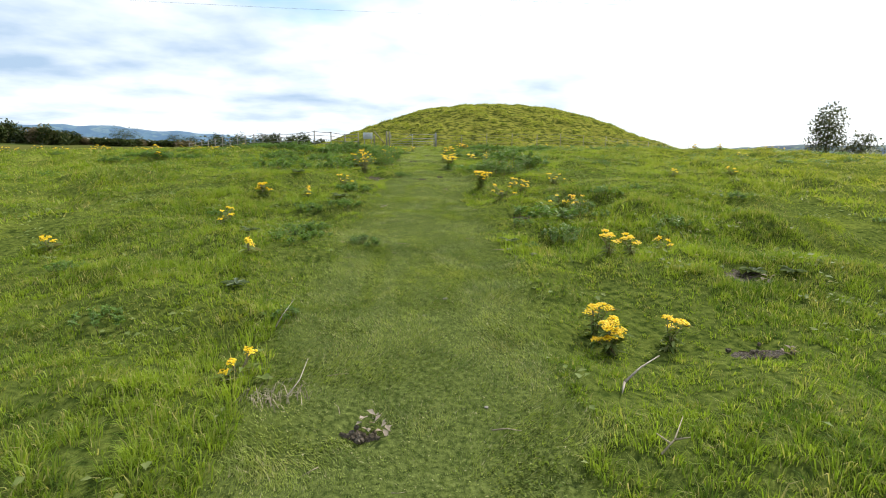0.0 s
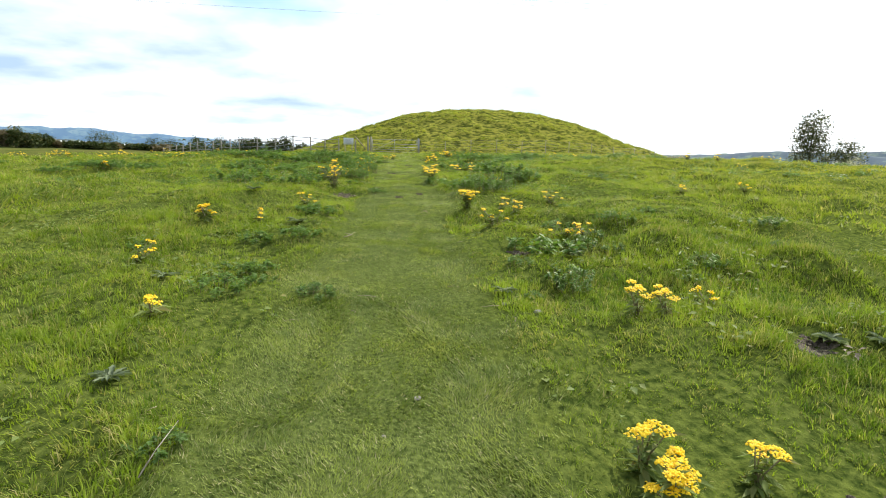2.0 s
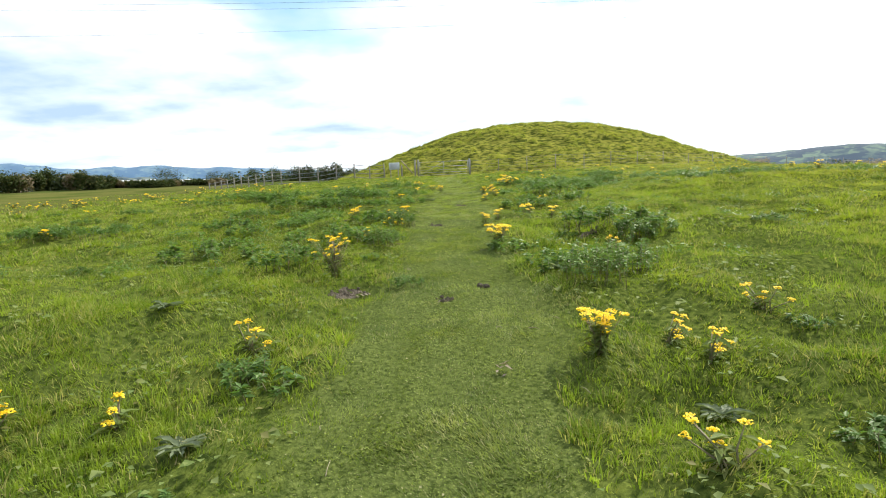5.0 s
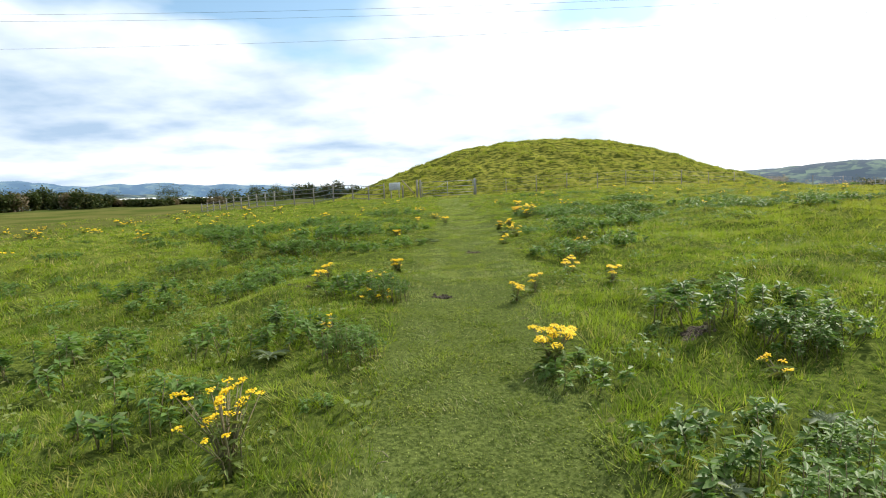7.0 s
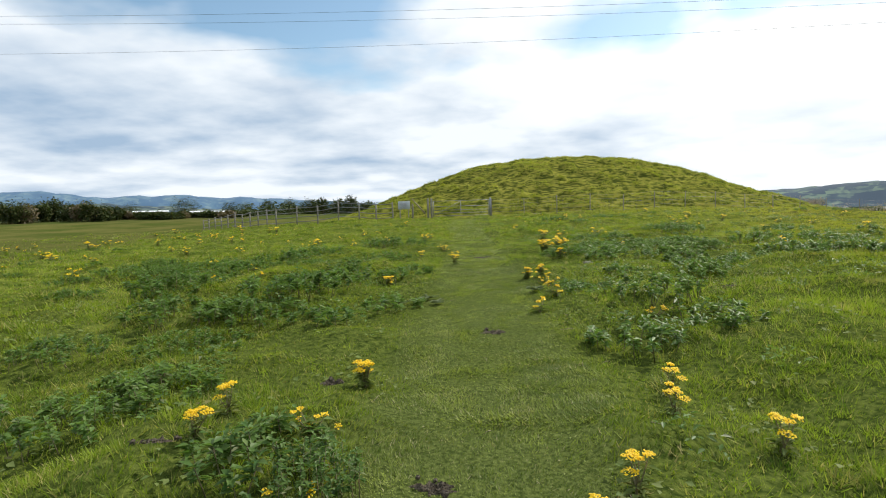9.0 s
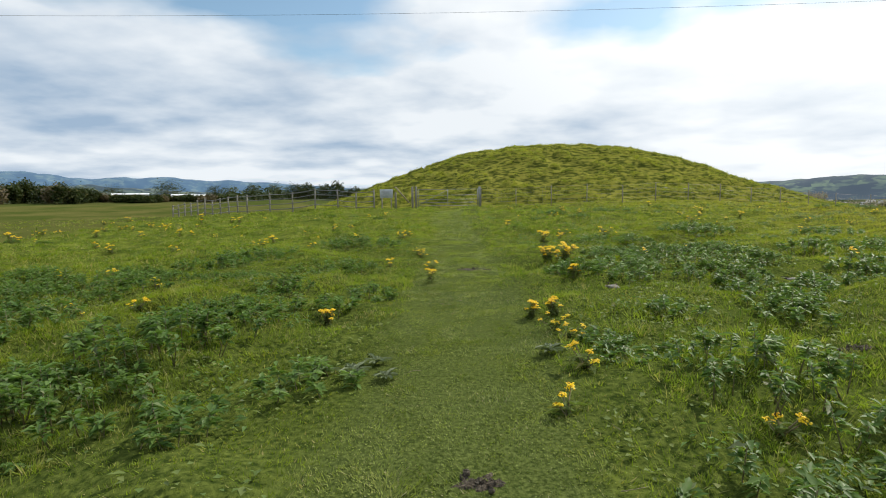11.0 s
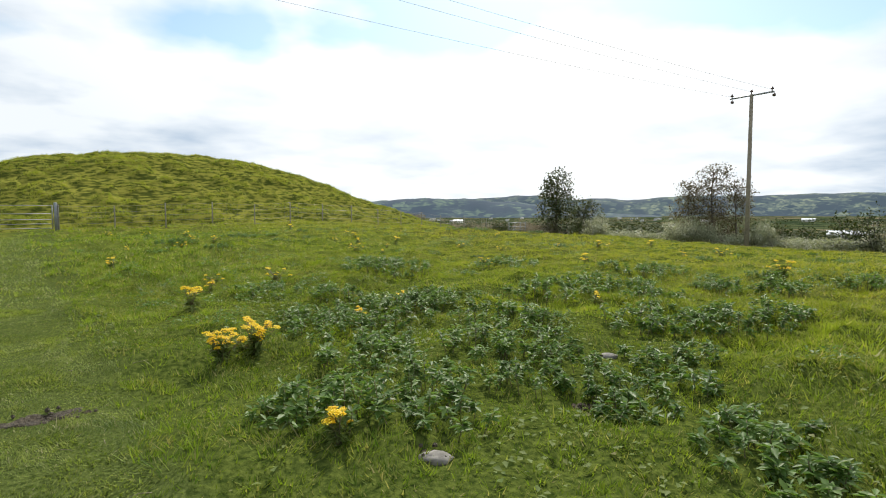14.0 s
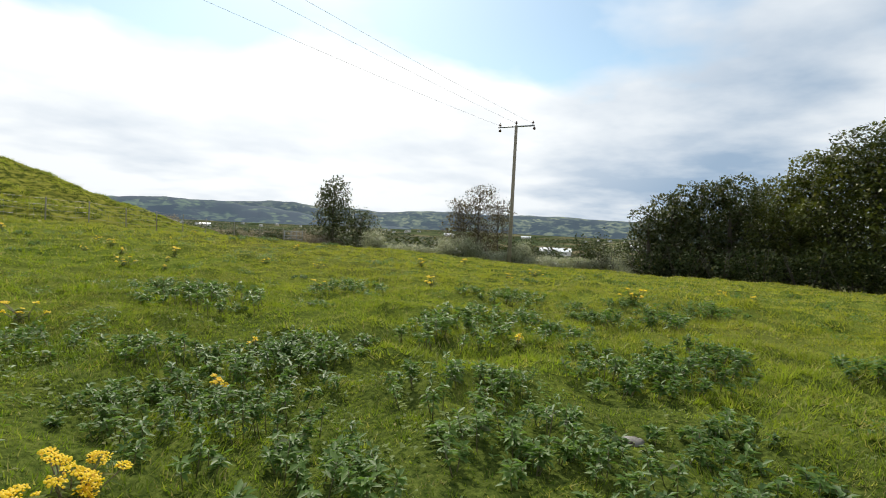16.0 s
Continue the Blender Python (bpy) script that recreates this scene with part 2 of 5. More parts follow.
def path_x(y):
    """The middle of the trodden path."""
    return np.interp(y, [-5, 3, 8, 14, 20, 26, 34, 41], [-0.05, -0.05, 0.0, 0.0, -0.05, -0.2, -0.6, -0.9])


def offpath(x, y):
    """0 in the middle of the trodden path, 1 in the rough grass."""
    w = 0.62 + 0.16 * vnoise(x * 0 + np.sign(x - path_x(y)) * 50, y, 1.4, 5)
    d = np.abs(x - path_x(y)) / w
    return smoothstep(0.75, 1.35, d + 0.15 * vnoise(x, y, 0.35, 6))


def land(x, y):
    """Height of the ground without its small unevenness."""
    x, y = np.asarray(x, float), np.asarray(y, float)
    base = np.interp(y, [-400, -60, -20, -3, 0, 4, 8, 12, 16, 20, 24, 30, 36, 45, 62, 90, 140, 300, 9000],
                     [-30, -9, -2.8, -0.37, 0, 0.48, 0.93, 1.22, 1.43, 1.54, 1.57, 1.72, 1.95, 2.1, 1.6, 1.0, 0.5, -1, -4])
    side = np.interp(x, [-6000, -800, -300, -90, -50, -25, -12, -5, 0, 6, 13, 20, 28, 36, 45, 60, 120, 350, 9000],
                     [-4, -2, -1.5, -1.0, -0.75, -0.45, -0.22, -0.05, 0, 0.06, 0.10, -0.18, -0.55, -1.02, -1.9, -4.2, -9, -14, -17])
    near = np.exp(-np.maximum(0, -y) / 60)
    side = np.where(x > 0, side * np.clip(1 + 0.02 * (y - 20), 0.8, 1.6), side)
    z = base + side * (0.3 + 0.7 * near)
    # the next field to the north-west dips, then climbs to its hedge
    d = np.hypot(x, y - 14)
    z = z + smoothstep(-12, -38, x) * smoothstep(0, 30, y) * (np.interp(d, [28, 48, 75, 118, 180, 320, 500, 900], [0, -0.4, 0.55, 2.9, 3.6, 5.6, 4, 0]))
    r = np.hypot(x - MX, y - MY)
    rr = r * (1 + 0.03 * np.sin(3 * np.arctan2(y - MY, x - MX)))
    m = np.interp(rr, MOUND_R, MOUND_Z)
    return np.where(rr < MR, np.maximum(z, m), z)


def tuft(x, y):
    """How lush the grass is: tussocks between grazed spots."""
    return np.clip(0.55 + 0.75 * vnoise(x, y, 0.45, 31) + 0.45 * vnoise(x, y, 1.7, 32) + 0.35 * vnoise(x, y, 0.18, 33), 0.08, 1.6)


def ground_z(x, y):
    """Height of the turf, with hummocks and the tussocky steps on the mound."""
    x, y = np.asarray(x, float), np.asarray(y, float)
    z = land(x, y)
    off = offpath(x, y)
    r = np.hypot(x - MX, y - MY)
    near = np.exp(-np.maximum(0, np.hypot(x, y - 20) - 60) / 40)
    hum = 0.080 * vnoise(x, y, 1.5, 1) + 0.075 * vnoise(x, y, 0.6, 2) + 0.05 * vnoise(x, y, 4.5, 3) + 0.025 * vnoise(x, y, 0.28, 4)
    z = z + hum * near * (0.15 + 0.85 * off) + 0.11 * np.clip(tuft(x, y) - 0.55, 0, 0.9) * off * near
    onm = smoothstep(22.5, 19.2, r)
    lump = 0.30 * (smoothstep(-0.25, 0.35, vnoise(x * 0.42, y + 0.6 * z, 0.46, 11)) - 0.3) + vnoise(x * 0.5, y, 1.3, 12) * 0.12 + 0.05 * vnoise(x, y, 0.45, 13)
    z = z + lump * onm * (0.2 + 0.8 * smoothstep(3, 11, r))
    for hx, hy, hr, hd in HOLES:
        z = z - hd * np.exp(-((x - hx) ** 2 + (y - hy) ** 2) / (hr * hr))
    far = np.hypot(x, y)
    return z + smoothstep(150, 600, far) * 2.5 * vnoise(x, y, 160, 21)


# molehills, scrapes and rabbit holes in the turf: x, y, radius, depth
HOLES = [(2.50, 4.08, 0.25, 0.10), (1.90, 2.84, 0.21, 0.03), (-0.23, 2.06, 0.10, 0.06), (1.10, 5.9, 0.15, 0.07),
         (1.74, 19.2, 0.12, 0.05), (-0.86, 9.24, 0.22, 0.07), (1.56, 11.3, 0.19, 0.03), (0.09, 15.13, 0.15, 0.02), (-0.24, 12.63, 0.12, 0.03),
         (2.9, 16.9, 0.14, 0.04), (0.27, 9.16, 0.07, 0.02), (-0.03, 8.85, 0.09, 0.02), (-1.74, 12.91, 0.16, 0.05), (-1.06, 13.98, 0.12, 0.05), (0.12, 21.2, 0.30, 0.015), (4.26, 20.05, 0.16, 0.06), (3.1, 19.35, 0.12, 0.05)]


def mesh_object(name, verts, faces, mat, smooth=False, mats=None, index=None):
    me = bpy.data.meshes.new(name)
    verts, faces = np.asarray(verts, np.float32), np.asarray(faces, np.int32)
    me.vertices.add(len(verts))
    me.vertices.foreach_set("co", verts.ravel())
    me.loops.add(faces.size)
    me.loops.foreach_set("vertex_index", faces.ravel())
    me.polygons.add(len(faces))
    k = faces.shape[1]
    me.polygons.foreach_set("loop_start", np.arange(len(faces), dtype=np.int32) * k)
    me.polygons.foreach_set("loop_total", np.full(len(faces), k, np.int32))
    for mt in (mats or [mat]):
        me.materials.append(mt)
    if index is not None:
        me.polygons.foreach_set("material_index", np.asarray(index, np.int32))
    me.update(calc_edges=True)
    if smooth:
        me.polygons.foreach_set("use_smooth", np.ones(len(faces), bool))
    me.validate()
    return new(name, me)


def ground_material():
    m, nt, b = material("turf_ground")
    pos = world_coords(nt)
    fine, mid, big = nnoise(nt, pos, 22, 5), nnoise(nt, pos, 2.2, 5), nnoise(nt, pos, 0.35, 4)
    col = nmix(nt, nramp(nt, mid, (0.35, 0.0), (0.65, 1.0)), (0.054, 0.084, 0.012), (0.165, 0.196, 0.032))
    col = nmix(nt, nramp(nt, big, (0.45, 0.0), (0.7, 0.6)), col, (0.125, 0.138, 0.030))
    col = nmix(nt, nramp(nt, fine, (0.3, 0.7), (0.55, 0.0)), col, (0.022, 0.028, 0.011))
    col = nmix(nt, nramp(nt, nnoise(nt, pos, 0.03, 4), (0.52, 0.0), (0.66, 0.7)), col, (0.130, 0.105, 0.035))
    sx = nt.nodes.new("ShaderNodeSeparateXYZ")
    nt.links.new(pos, sx.inputs[0])
    # thatch and soil under the thick sward, darkened to paint shade between blades
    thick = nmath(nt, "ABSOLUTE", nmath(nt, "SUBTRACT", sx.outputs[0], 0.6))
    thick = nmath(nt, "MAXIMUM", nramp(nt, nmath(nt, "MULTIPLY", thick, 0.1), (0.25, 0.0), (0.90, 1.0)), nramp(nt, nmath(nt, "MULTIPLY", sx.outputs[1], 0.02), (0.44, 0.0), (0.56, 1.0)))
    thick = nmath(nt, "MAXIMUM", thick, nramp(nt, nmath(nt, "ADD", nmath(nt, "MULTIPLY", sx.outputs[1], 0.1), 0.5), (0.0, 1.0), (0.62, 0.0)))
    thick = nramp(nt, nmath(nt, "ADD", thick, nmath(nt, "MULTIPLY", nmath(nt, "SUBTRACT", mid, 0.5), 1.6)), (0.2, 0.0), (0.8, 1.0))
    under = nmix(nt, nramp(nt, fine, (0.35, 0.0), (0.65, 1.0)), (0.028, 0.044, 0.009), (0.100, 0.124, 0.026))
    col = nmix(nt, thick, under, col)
    # worn turf along the path: duller, with dry crumbs between the short blades
    lane = nmath(nt, "ABSOLUTE", nmath(nt, "ADD", sx.outputs[0], nmath(nt, "MULTIPLY", nmath(nt, "SUBTRACT", mid, 0.5), 0.5)))
    worn = nmix(nt, nramp(nt, nnoise(nt, pos, 46, 4), (0.36, 0.0), (0.64, 1.0)), (0.030, 0.044, 0.011), (0.115, 0.140, 0.040))
    col = nmix(nt, nramp(nt, lane, (0.50, 0.8), (0.80, 0.0)), col, worn)
    edge = nmath(nt, "ADD", nmath(nt, "MULTIPLY", sx.outputs[0], -0.05), nmath(nt, "MULTIPLY", nmath(nt, "SUBTRACT", big, 0.5), 0.6))
    dry = nmix(nt, nramp(nt, nnoise(nt, pos, 0.12, 5), (0.40, 0.0), (0.62, 1.0)), (0.056, 0.074, 0.017), (0.112, 0.108, 0.034))
    col = nmix(nt, nramp(nt, edge, (0.62, 0.0), (0.80, 0.92)), col, dry)
    # yellower thatch under the tussocks of the mound; dark streaks paint shaded ledge gaps
    away = nt.nodes.new("ShaderNodeVectorMath")
    away.operation = "DISTANCE"
    nt.links.new(pos, away.inputs[0])
    away.inputs[1].default_value = (MX, MY, 2.0)
    mp = nt.nodes.new("ShaderNodeMapping")
    mp.inputs["Scale"].default_value = (0.6, 1.0, 2.4)
    nt.links.new(pos, mp.inputs[0])
    stretched = mp.outputs[0]
    thatch = nmix(nt, nramp(nt, nnoise(nt, stretched, 3.0, 6), (0.43, 0.0), (0.57, 1.0)), (0.052, 0.064, 0.013), (0.240, 0.230, 0.042))
    col = nmix(nt, nramp(nt, nmath(nt, "MULTIPLY", away.outputs["Value"], 0.04), (0.86, 0.85), (0.96, 0.0)), col, thatch)
    # the far farmland: a patchwork of pasture, stubble and dark hedged plots
    vo = nt.nodes.new("ShaderNodeTexVoronoi")
    mp = nt.nodes.new("ShaderNodeMapping")
    mp.inputs["Scale"].default_value = (0.0065, 0.010, 0.0)
    nt.links.new(pos, mp.inputs[0])
    nt.links.new(mp.outputs[0], vo.inputs["Vector"])
    vo.inputs["Scale"].default_value = 1.0
    sp = nt.nodes.new("ShaderNodeSeparateColor")
    nt.links.new(vo.outputs["Color"], sp.inputs[0])
    plots = nmix(nt, nramp(nt, sp.outputs[0], (0.35, 0.0), (0.45, 1.0)), (0.034, 0.052, 0.024), (0.085, 0.100, 0.045))
    plots = nmix(nt, nramp(nt, sp.outputs[1], (0.62, 0.0), (0.70, 1.0)), plots, (0.17, 0.145, 0.085))
    plots = nmix(nt, nramp(nt, nnoise(nt, pos, 0.02, 4), (0.50, 0.0), (0.56, 0.8)), plots, (0.022, 0.034, 0.018))
    ln = nt.nodes.new("ShaderNodeVectorMath")
    ln.operation = "LENGTH"
    nt.links.new(pos, ln.inputs[0])
    far = nramp(nt, nmath(nt, "MULTIPLY", ln.outputs["Value"], 0.004), (0.45, 0.0), (0.75, 1.0))
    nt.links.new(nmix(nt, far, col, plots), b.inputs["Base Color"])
    b.inputs["Roughness"].default_value = 0.9
    b.inputs["Specular IOR Level"].default_value = 0.0
    bump(nt, b, fine, 0.7, 0.03)
    return m


def spaced(spans, grow, limit):
    """Coordinates at even steps in each span (end, step), then ever wider to the limit on both sides."""
    c = [spans[0][0]]
    for end, step in spans[1:]:
        c += list(np.arange(c[-1] + step, end, step))
    lo, hi, s = [c[0]], [c[-1]], spans[-1][1]
    while hi[-1] < limit:
        s *= grow
        hi.append(hi[-1] + s)
    s = spans[-1][1]
    while lo[-1] > -limit:
        s *= grow
        lo.append(lo[-1] - s)
    return np.array(lo[::-1][:-1] + c + hi[1:])


SHEET = {}


def sheet_z(x, y):
    """Height of the ground sheet itself between its corners."""
    x, y = np.asarray(x, float), np.asarray(y, float)
    xs, ys, gz = SHEET["xs"], SHEET["ys"], SHEET["gz"]
    i = np.clip(np.searchsorted(xs, x) - 1, 0, len(xs) - 2)
    j = np.clip(np.searchsorted(ys, y) - 1, 0, len(ys) - 2)
    u, v = (x - xs[i]) / (xs[i + 1] - xs[i]), (y - ys[j]) / (ys[j + 1] - ys[j])
    return (gz[j, i] * (1 - u) + gz[j, i + 1] * u) * (1 - v) + (gz[j + 1, i] * (1 - u) + gz[j + 1, i + 1] * u) * v


def build_ground():
    xs = spaced([(-42, 0), (-14, 0.6), (-5, 0.25), (5, 0.17), (10, 0.22), (34, 0.33), (50, 0.6)], 1.14, 8000)
    ys = spaced([(-8, 0), (-1, 0.5), (26, 0.17), (42, 0.28), (88, 0.3), (115, 0.6)], 1.14, 8000)
    gx, gy = np.meshgrid(xs, ys)
    gz = ground_z(gx, gy)
    SHEET.update(xs=xs, ys=ys, gz=gz)
    n, k = len(xs), len(ys)
    idx = np.arange(n * k).reshape(k, n)
    faces = np.stack([idx[:-1, :-1], idx[:-1, 1:], idx[1:, 1:], idx[1:, :-1]], -1).reshape(-1, 4)
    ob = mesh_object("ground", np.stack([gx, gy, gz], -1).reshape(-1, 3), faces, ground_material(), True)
    tagged(ob, "rough green pasture with a trodden grass path and a round mound", "ground", kind="structure")


build_ground()


# ---- grass ----
def leaves_at(rs, pts, size, flat=0.5, ratio=0.5):
    """A folded leaf of two triangles a side at each point: diamond quads bent on the midrib."""
    pts = np.asarray(pts, float)
    n = len(pts)
    a = rs.rand(n) * 2 * np.pi
    el = rs.uniform(-0.5, 0.7, n) * (1 - flat)
    d = np.stack([np.cos(a) * np.cos(el), np.sin(a) * np.cos(el), np.sin(el)], -1)
    s = np.stack([-np.sin(a), np.cos(a), rs.uniform(-0.5, 0.5, n)], -1)
    s /= np.linalg.norm(s, axis=1)[:, None]
    L = (size * rs.uniform(0.6, 1.25, n))[:, None]
    w = s * L * ratio * 0.5
    up = np.array([0, 0, 1.0]) * L * 0.10
    v = np.stack([pts, pts + d * L * 0.45 - w + up, pts + d * L - up, pts + d * L * 0.45 + w + up], 1).reshape(-1, 3)
    i = np.arange(n)[:, None] * 4
    return v, np.concatenate([i + [0, 1, 2], i + [0, 2, 3]], 0)


def blades(name, label, x, y, length, width, mat, lean=0.35, seed=0, sink=0.01, bent=True, heading=None):
    """One blade of grass at each place, laid over in drifts, as one mesh."""
    rs = np.random.RandomState(seed)
    n = len(x)
    z = sheet_z(x, y) - sink
    bend = 5.0 * vnoise(x, y, 0.5, 71) + 3.0 * vnoise(x, y, 1.9, 72) + rs.randn(n) * 0.8
    if heading is not None:
        bend = heading + rs.randn(n) * 0.35
    a = bend + 1.57 + rs.randn(n) * 0.7
    out = length * lean * (0.3 + rs.rand(n) * 1.1)
    dx, dy = np.cos(bend) * out, np.sin(bend) * out
    base = np.stack([x, y, z], -1)
    side = np.stack([np.cos(a) * width, np.sin(a) * width, 0 * width], -1)
    tip = base + np.stack([dx, dy, length * (1.0 - 0.4 * np.minimum(1, out / length))], -1)
    if bent:
        mid = base + np.stack([dx * 0.28, dy * 0.28, length * 0.55], -1)
        v = np.stack([base - side, base + side, mid + side * 0.8, mid - side * 0.8, tip], 1).reshape(-1, 3)
        i = np.arange(n)[:, None] * 5
        f = np.concatenate([i + [0, 1, 2], i + [0, 2, 3], i + [3, 2, 4]], 0)
    else:
        v = np.stack([base - side, base + side, tip], 1).reshape(-1, 3)
        f = np.arange(n)[:, None] * 3 + [0, 1, 2]
    ob = mesh_object(name, v, f, mat)
    return tagged(ob, label, "grass", kind="stuff")


def scatter(rs, x0, x1, y0, y1, per):
    n = int((x1 - x0) * (y1 - y0) * per)
    return rs.uniform(x0, x1, n), rs.uniform(y0, y1, n)


def in_hole(x, y, k=0.45):
    bad = np.zeros(len(x), bool)
    for hx, hy, hr, hd in HOLES:
        bad |= np.hypot(x - hx, y - hy) < hr * k
    return bad


def build_grass():
    rs = np.random.RandomState(3)
    # trodden path
    for y0, y1, per, wide in ((1.2, 9, 15000, 0.0030), (9, 26, 7000, 0.0044)):
        x, y = scatter(rs, -1.2, 1.2, y0, y1, per)
        x = x + path_x(y)
        keep = (rs.rand(len(x)) > offpath(x, y)) & ~in_hole(x, y)
        x, y = x[keep], y[keep]
        blades("path_turf", "short trodden grass of the path", x, y, rs.uniform(0.012, 0.042, len(x)) * (0.35 + 0.75 * tuft(x * 2.2, y * 2.2)), wide * rs.uniform(0.6, 1.2, len(x)), TURF, 1.0, 1, 0.004, False)
    x, y = scatter(rs, -1.3, 1.3, 26, 41, 420)
    x = x + path_x(y)
    keep = rs.rand(len(x)) > offpath(x, y)
    x, y = x[keep], y[keep]
    blades("path_turf", "short trodden grass of the path", x, y, rs.uniform(0.03, 0.07, len(x)), rs.uniform(0.008, 0.014, len(x)), TURF, 1.1, 2, 0.004, False)
    # a low sward beside it, thick near the path and thinning away from it
    for name, x0, x1, y0, y1, per, lo, hi, wd in (
            ("short_grass", -3.6, 4.6, 1.3, 12, 3000, 0.02, 0.06, 0.0034),
            ("short_grass", -3.8, 4.8, 12, 27, 1900, 0.03, 0.07, 0.0048),
            ("rough_grass", -9.0, 12.0, 1.5, 30, 620, 0.04, 0.10, 0.0092),
            ("rough_grass", -30.0, 36.0, 2.0, 48, 90, 0.05, 0.12, 0.021)):
        x, y = scatter(rs, x0, x1, y0, y1, per)
        off = offpath(x, y)
        t = tuft(x, y)
        inner = np.zeros(len(x), bool)
        if x0 < -5:
            inner = (x > -3.7) & (x < 4.7) & (y < 27)
        if x0 < -20:
            inner = (x > -9) & (x < 12) & (y < 30)
        keep = (rs.rand(len(x)) < off * (0.62 + 0.36 * t)) & ~in_hole(x, y) & ~inner & ((x > -15) | (rs.rand(len(x)) < 0.2))
        x, y, t, off = x[keep], y[keep], t[keep], off[keep]
        ln = rs.uniform(lo, hi, len(x)) * (0.30 + 0.85 * t) * (0.45 + 0.55 * off)
        blades(name, "rough grazed pasture grass", x, y, ln, wd * rs.uniform(0.5, 1.3, len(x)), GRASS, 0.9, len(x), 0.006, False)
    # tufts standing out of it: blades arching outwards from a crown
    for x0, x1, y0, y1, per, count, lo, hi, wd, size, two in (
            (-3.4, 3.6, 1.2, 7.5, 250, 24, 0.05, 0.115, 0.0024, 0.060, True),
            (-4.4, 5.4, 7.5, 16, 135, 18, 0.06, 0.13, 0.0036, 0.075, False),
            (-5.0, 8.5, 16, 27, 85, 15, 0.06, 0.13, 0.0046, 0.085, False),
            (-12.0, 15.0, 2.0, 33, 24, 13, 0.07, 0.15, 0.0085, 0.12, False),
            (-26.0, 37.0, 3.0, 48, 4.5, 12, 0.10, 0.20, 0.018, 0.20, False)):
        cx, cy = scatter(rs, x0, x1, y0, y1, per)
        lush = 0.5 + 0.6 * vnoise(cx, cy, 0.8, 41) + 0.5 * vnoise(cx, cy, 2.6, 42)
        inner = np.zeros(len(cx), bool)
        if x0 < -6:
            inner = (cx > -4.2) & (cx < 5) & (cy < 27)
        if x0 < -20:
            inner = (cx > -12) & (cx < 15) & (cy < 33)
        keep = (rs.rand(len(cx)) < np.clip(0.35 + lush, 0.32, 1.0)) & (offpath(cx, cy) > 0.55) & ~in_hole(cx, cy, 0.9) & ~inner & ((cx > -15) | (rs.rand(len(cx)) < 0.25))
        cx, cy, lush = (np.repeat(v[keep], count) for v in (cx, cy, lush))
        k = rs.uniform(0.6, 1.35, len(cx) // count).repeat(count)
        a, r = rs.rand(len(cx)) * 2 * np.pi, np.sqrt(rs.rand(len(cx)))
        x, y = cx + size * k * r * np.cos(a) * 0.7, cy + size * k * r * np.sin(a) * 0.7
        ln = rs.uniform(lo, hi, len(x)) * k * (0.42 + 0.72 * np.clip(lush, 0, 1.3)) * (1.05 - 0.35 * r)
        blades("grass_tufts", "lush green tufts of pasture grass", x, y, ln, wd * rs.uniform(0.6, 1.25, len(x)), LUSH, 0.75, 700 + count, 0.008, two, a)
    # small clover and plantain leaves trodden into the path, broader weeds in the rough
    for name, label, n, sx, size, lo_off, hi_off in (("path_clover", "tiny clover leaves trodden into the path", 42000, 1.2, 0.011, 0.0, 0.8),
                                                     ("pasture_weeds", "small broad weed leaves among the grass", 42000, 5.0, 0.042, 0.5, 1.1)):
        x, y = rs.uniform(-sx, sx, n), rs.uniform(1.3, 26, n)
        x = x + path_x(y)
        off, w = offpath(x, y), vnoise(x, y, 0.5, 81) + 0.6 * vnoise(x, y, 0.17, 82)
        keep = (off >= lo_off) & (off <= hi_off) & (w > (-0.35 if lo_off < 0.3 else 0.3)) & ~in_hole(x, y)
        x, y = x[keep], y[keep]
        z = sheet_z(x, y) + (0.012 if lo_off < 0.3 else 0.05) * rs.rand(len(x)) + (0.004 if lo_off < 0.3 else 0.02)
        v, f = leaves_at(rs, np.stack([x, y, z], -1), size * rs.uniform(0.5, 1.3, len(x)), 0.5, 0.7)
        tagged(mesh_object(name, v, f, TURF if lo_off < 0.3 else RAG_LEAF), label, "weeds", kind="stuff")
    # grass on the mound, in tussocks
    n = 140000
    a, r = rs.rand(n) * 2 * np.pi, 23.2 * np.sqrt(rs.rand(n))
    x, y = MX + r * np.cos(a), MY + r * np.sin(a)
    z = land(x, y)
    t = smoothstep(-0.25, 0.35, vnoise(x * 0.42, y + 0.6 * z, 0.46, 11))
    keep = (y < MY + 6) & (rs.rand(n) < 0.25 + 0.75 * t)
    x, y, t = x[keep], y[keep], t[keep]
    blades("mound_grass", "tussocky grass on the mound", x, y, rs.uniform(0.08, 0.2, len(x)) * (0.4 + t), rs.uniform(0.010, 0.020, len(x)), MOUND_GRASS, 0.9, 9, 0.03, False)
    # hanging tussocks in rough rows along the slope
    n = 10500
    a, r = rs.rand(n) * 2 * np.pi, 22.0 * np.sqrt(rs.rand(n))
    cx, cy = MX + r * np.cos(a), MY + r * np.sin(a)
    rank = vnoise(cx * 0.42, cy + 0.6 * land(cx, cy), 0.46, 11)
    keep = (cy < MY + 5) & (rank > 0.05) & (r > 3)
    cx, cy = np.repeat(cx[keep], 26), np.repeat(cy[keep], 26)
    a, r = rs.rand(len(cx)) * 2 * np.pi, 0.24 * np.sqrt(rs.rand(len(cx)))
    x, y = cx + 1.5 * r * np.cos(a), cy + r * np.sin(a)
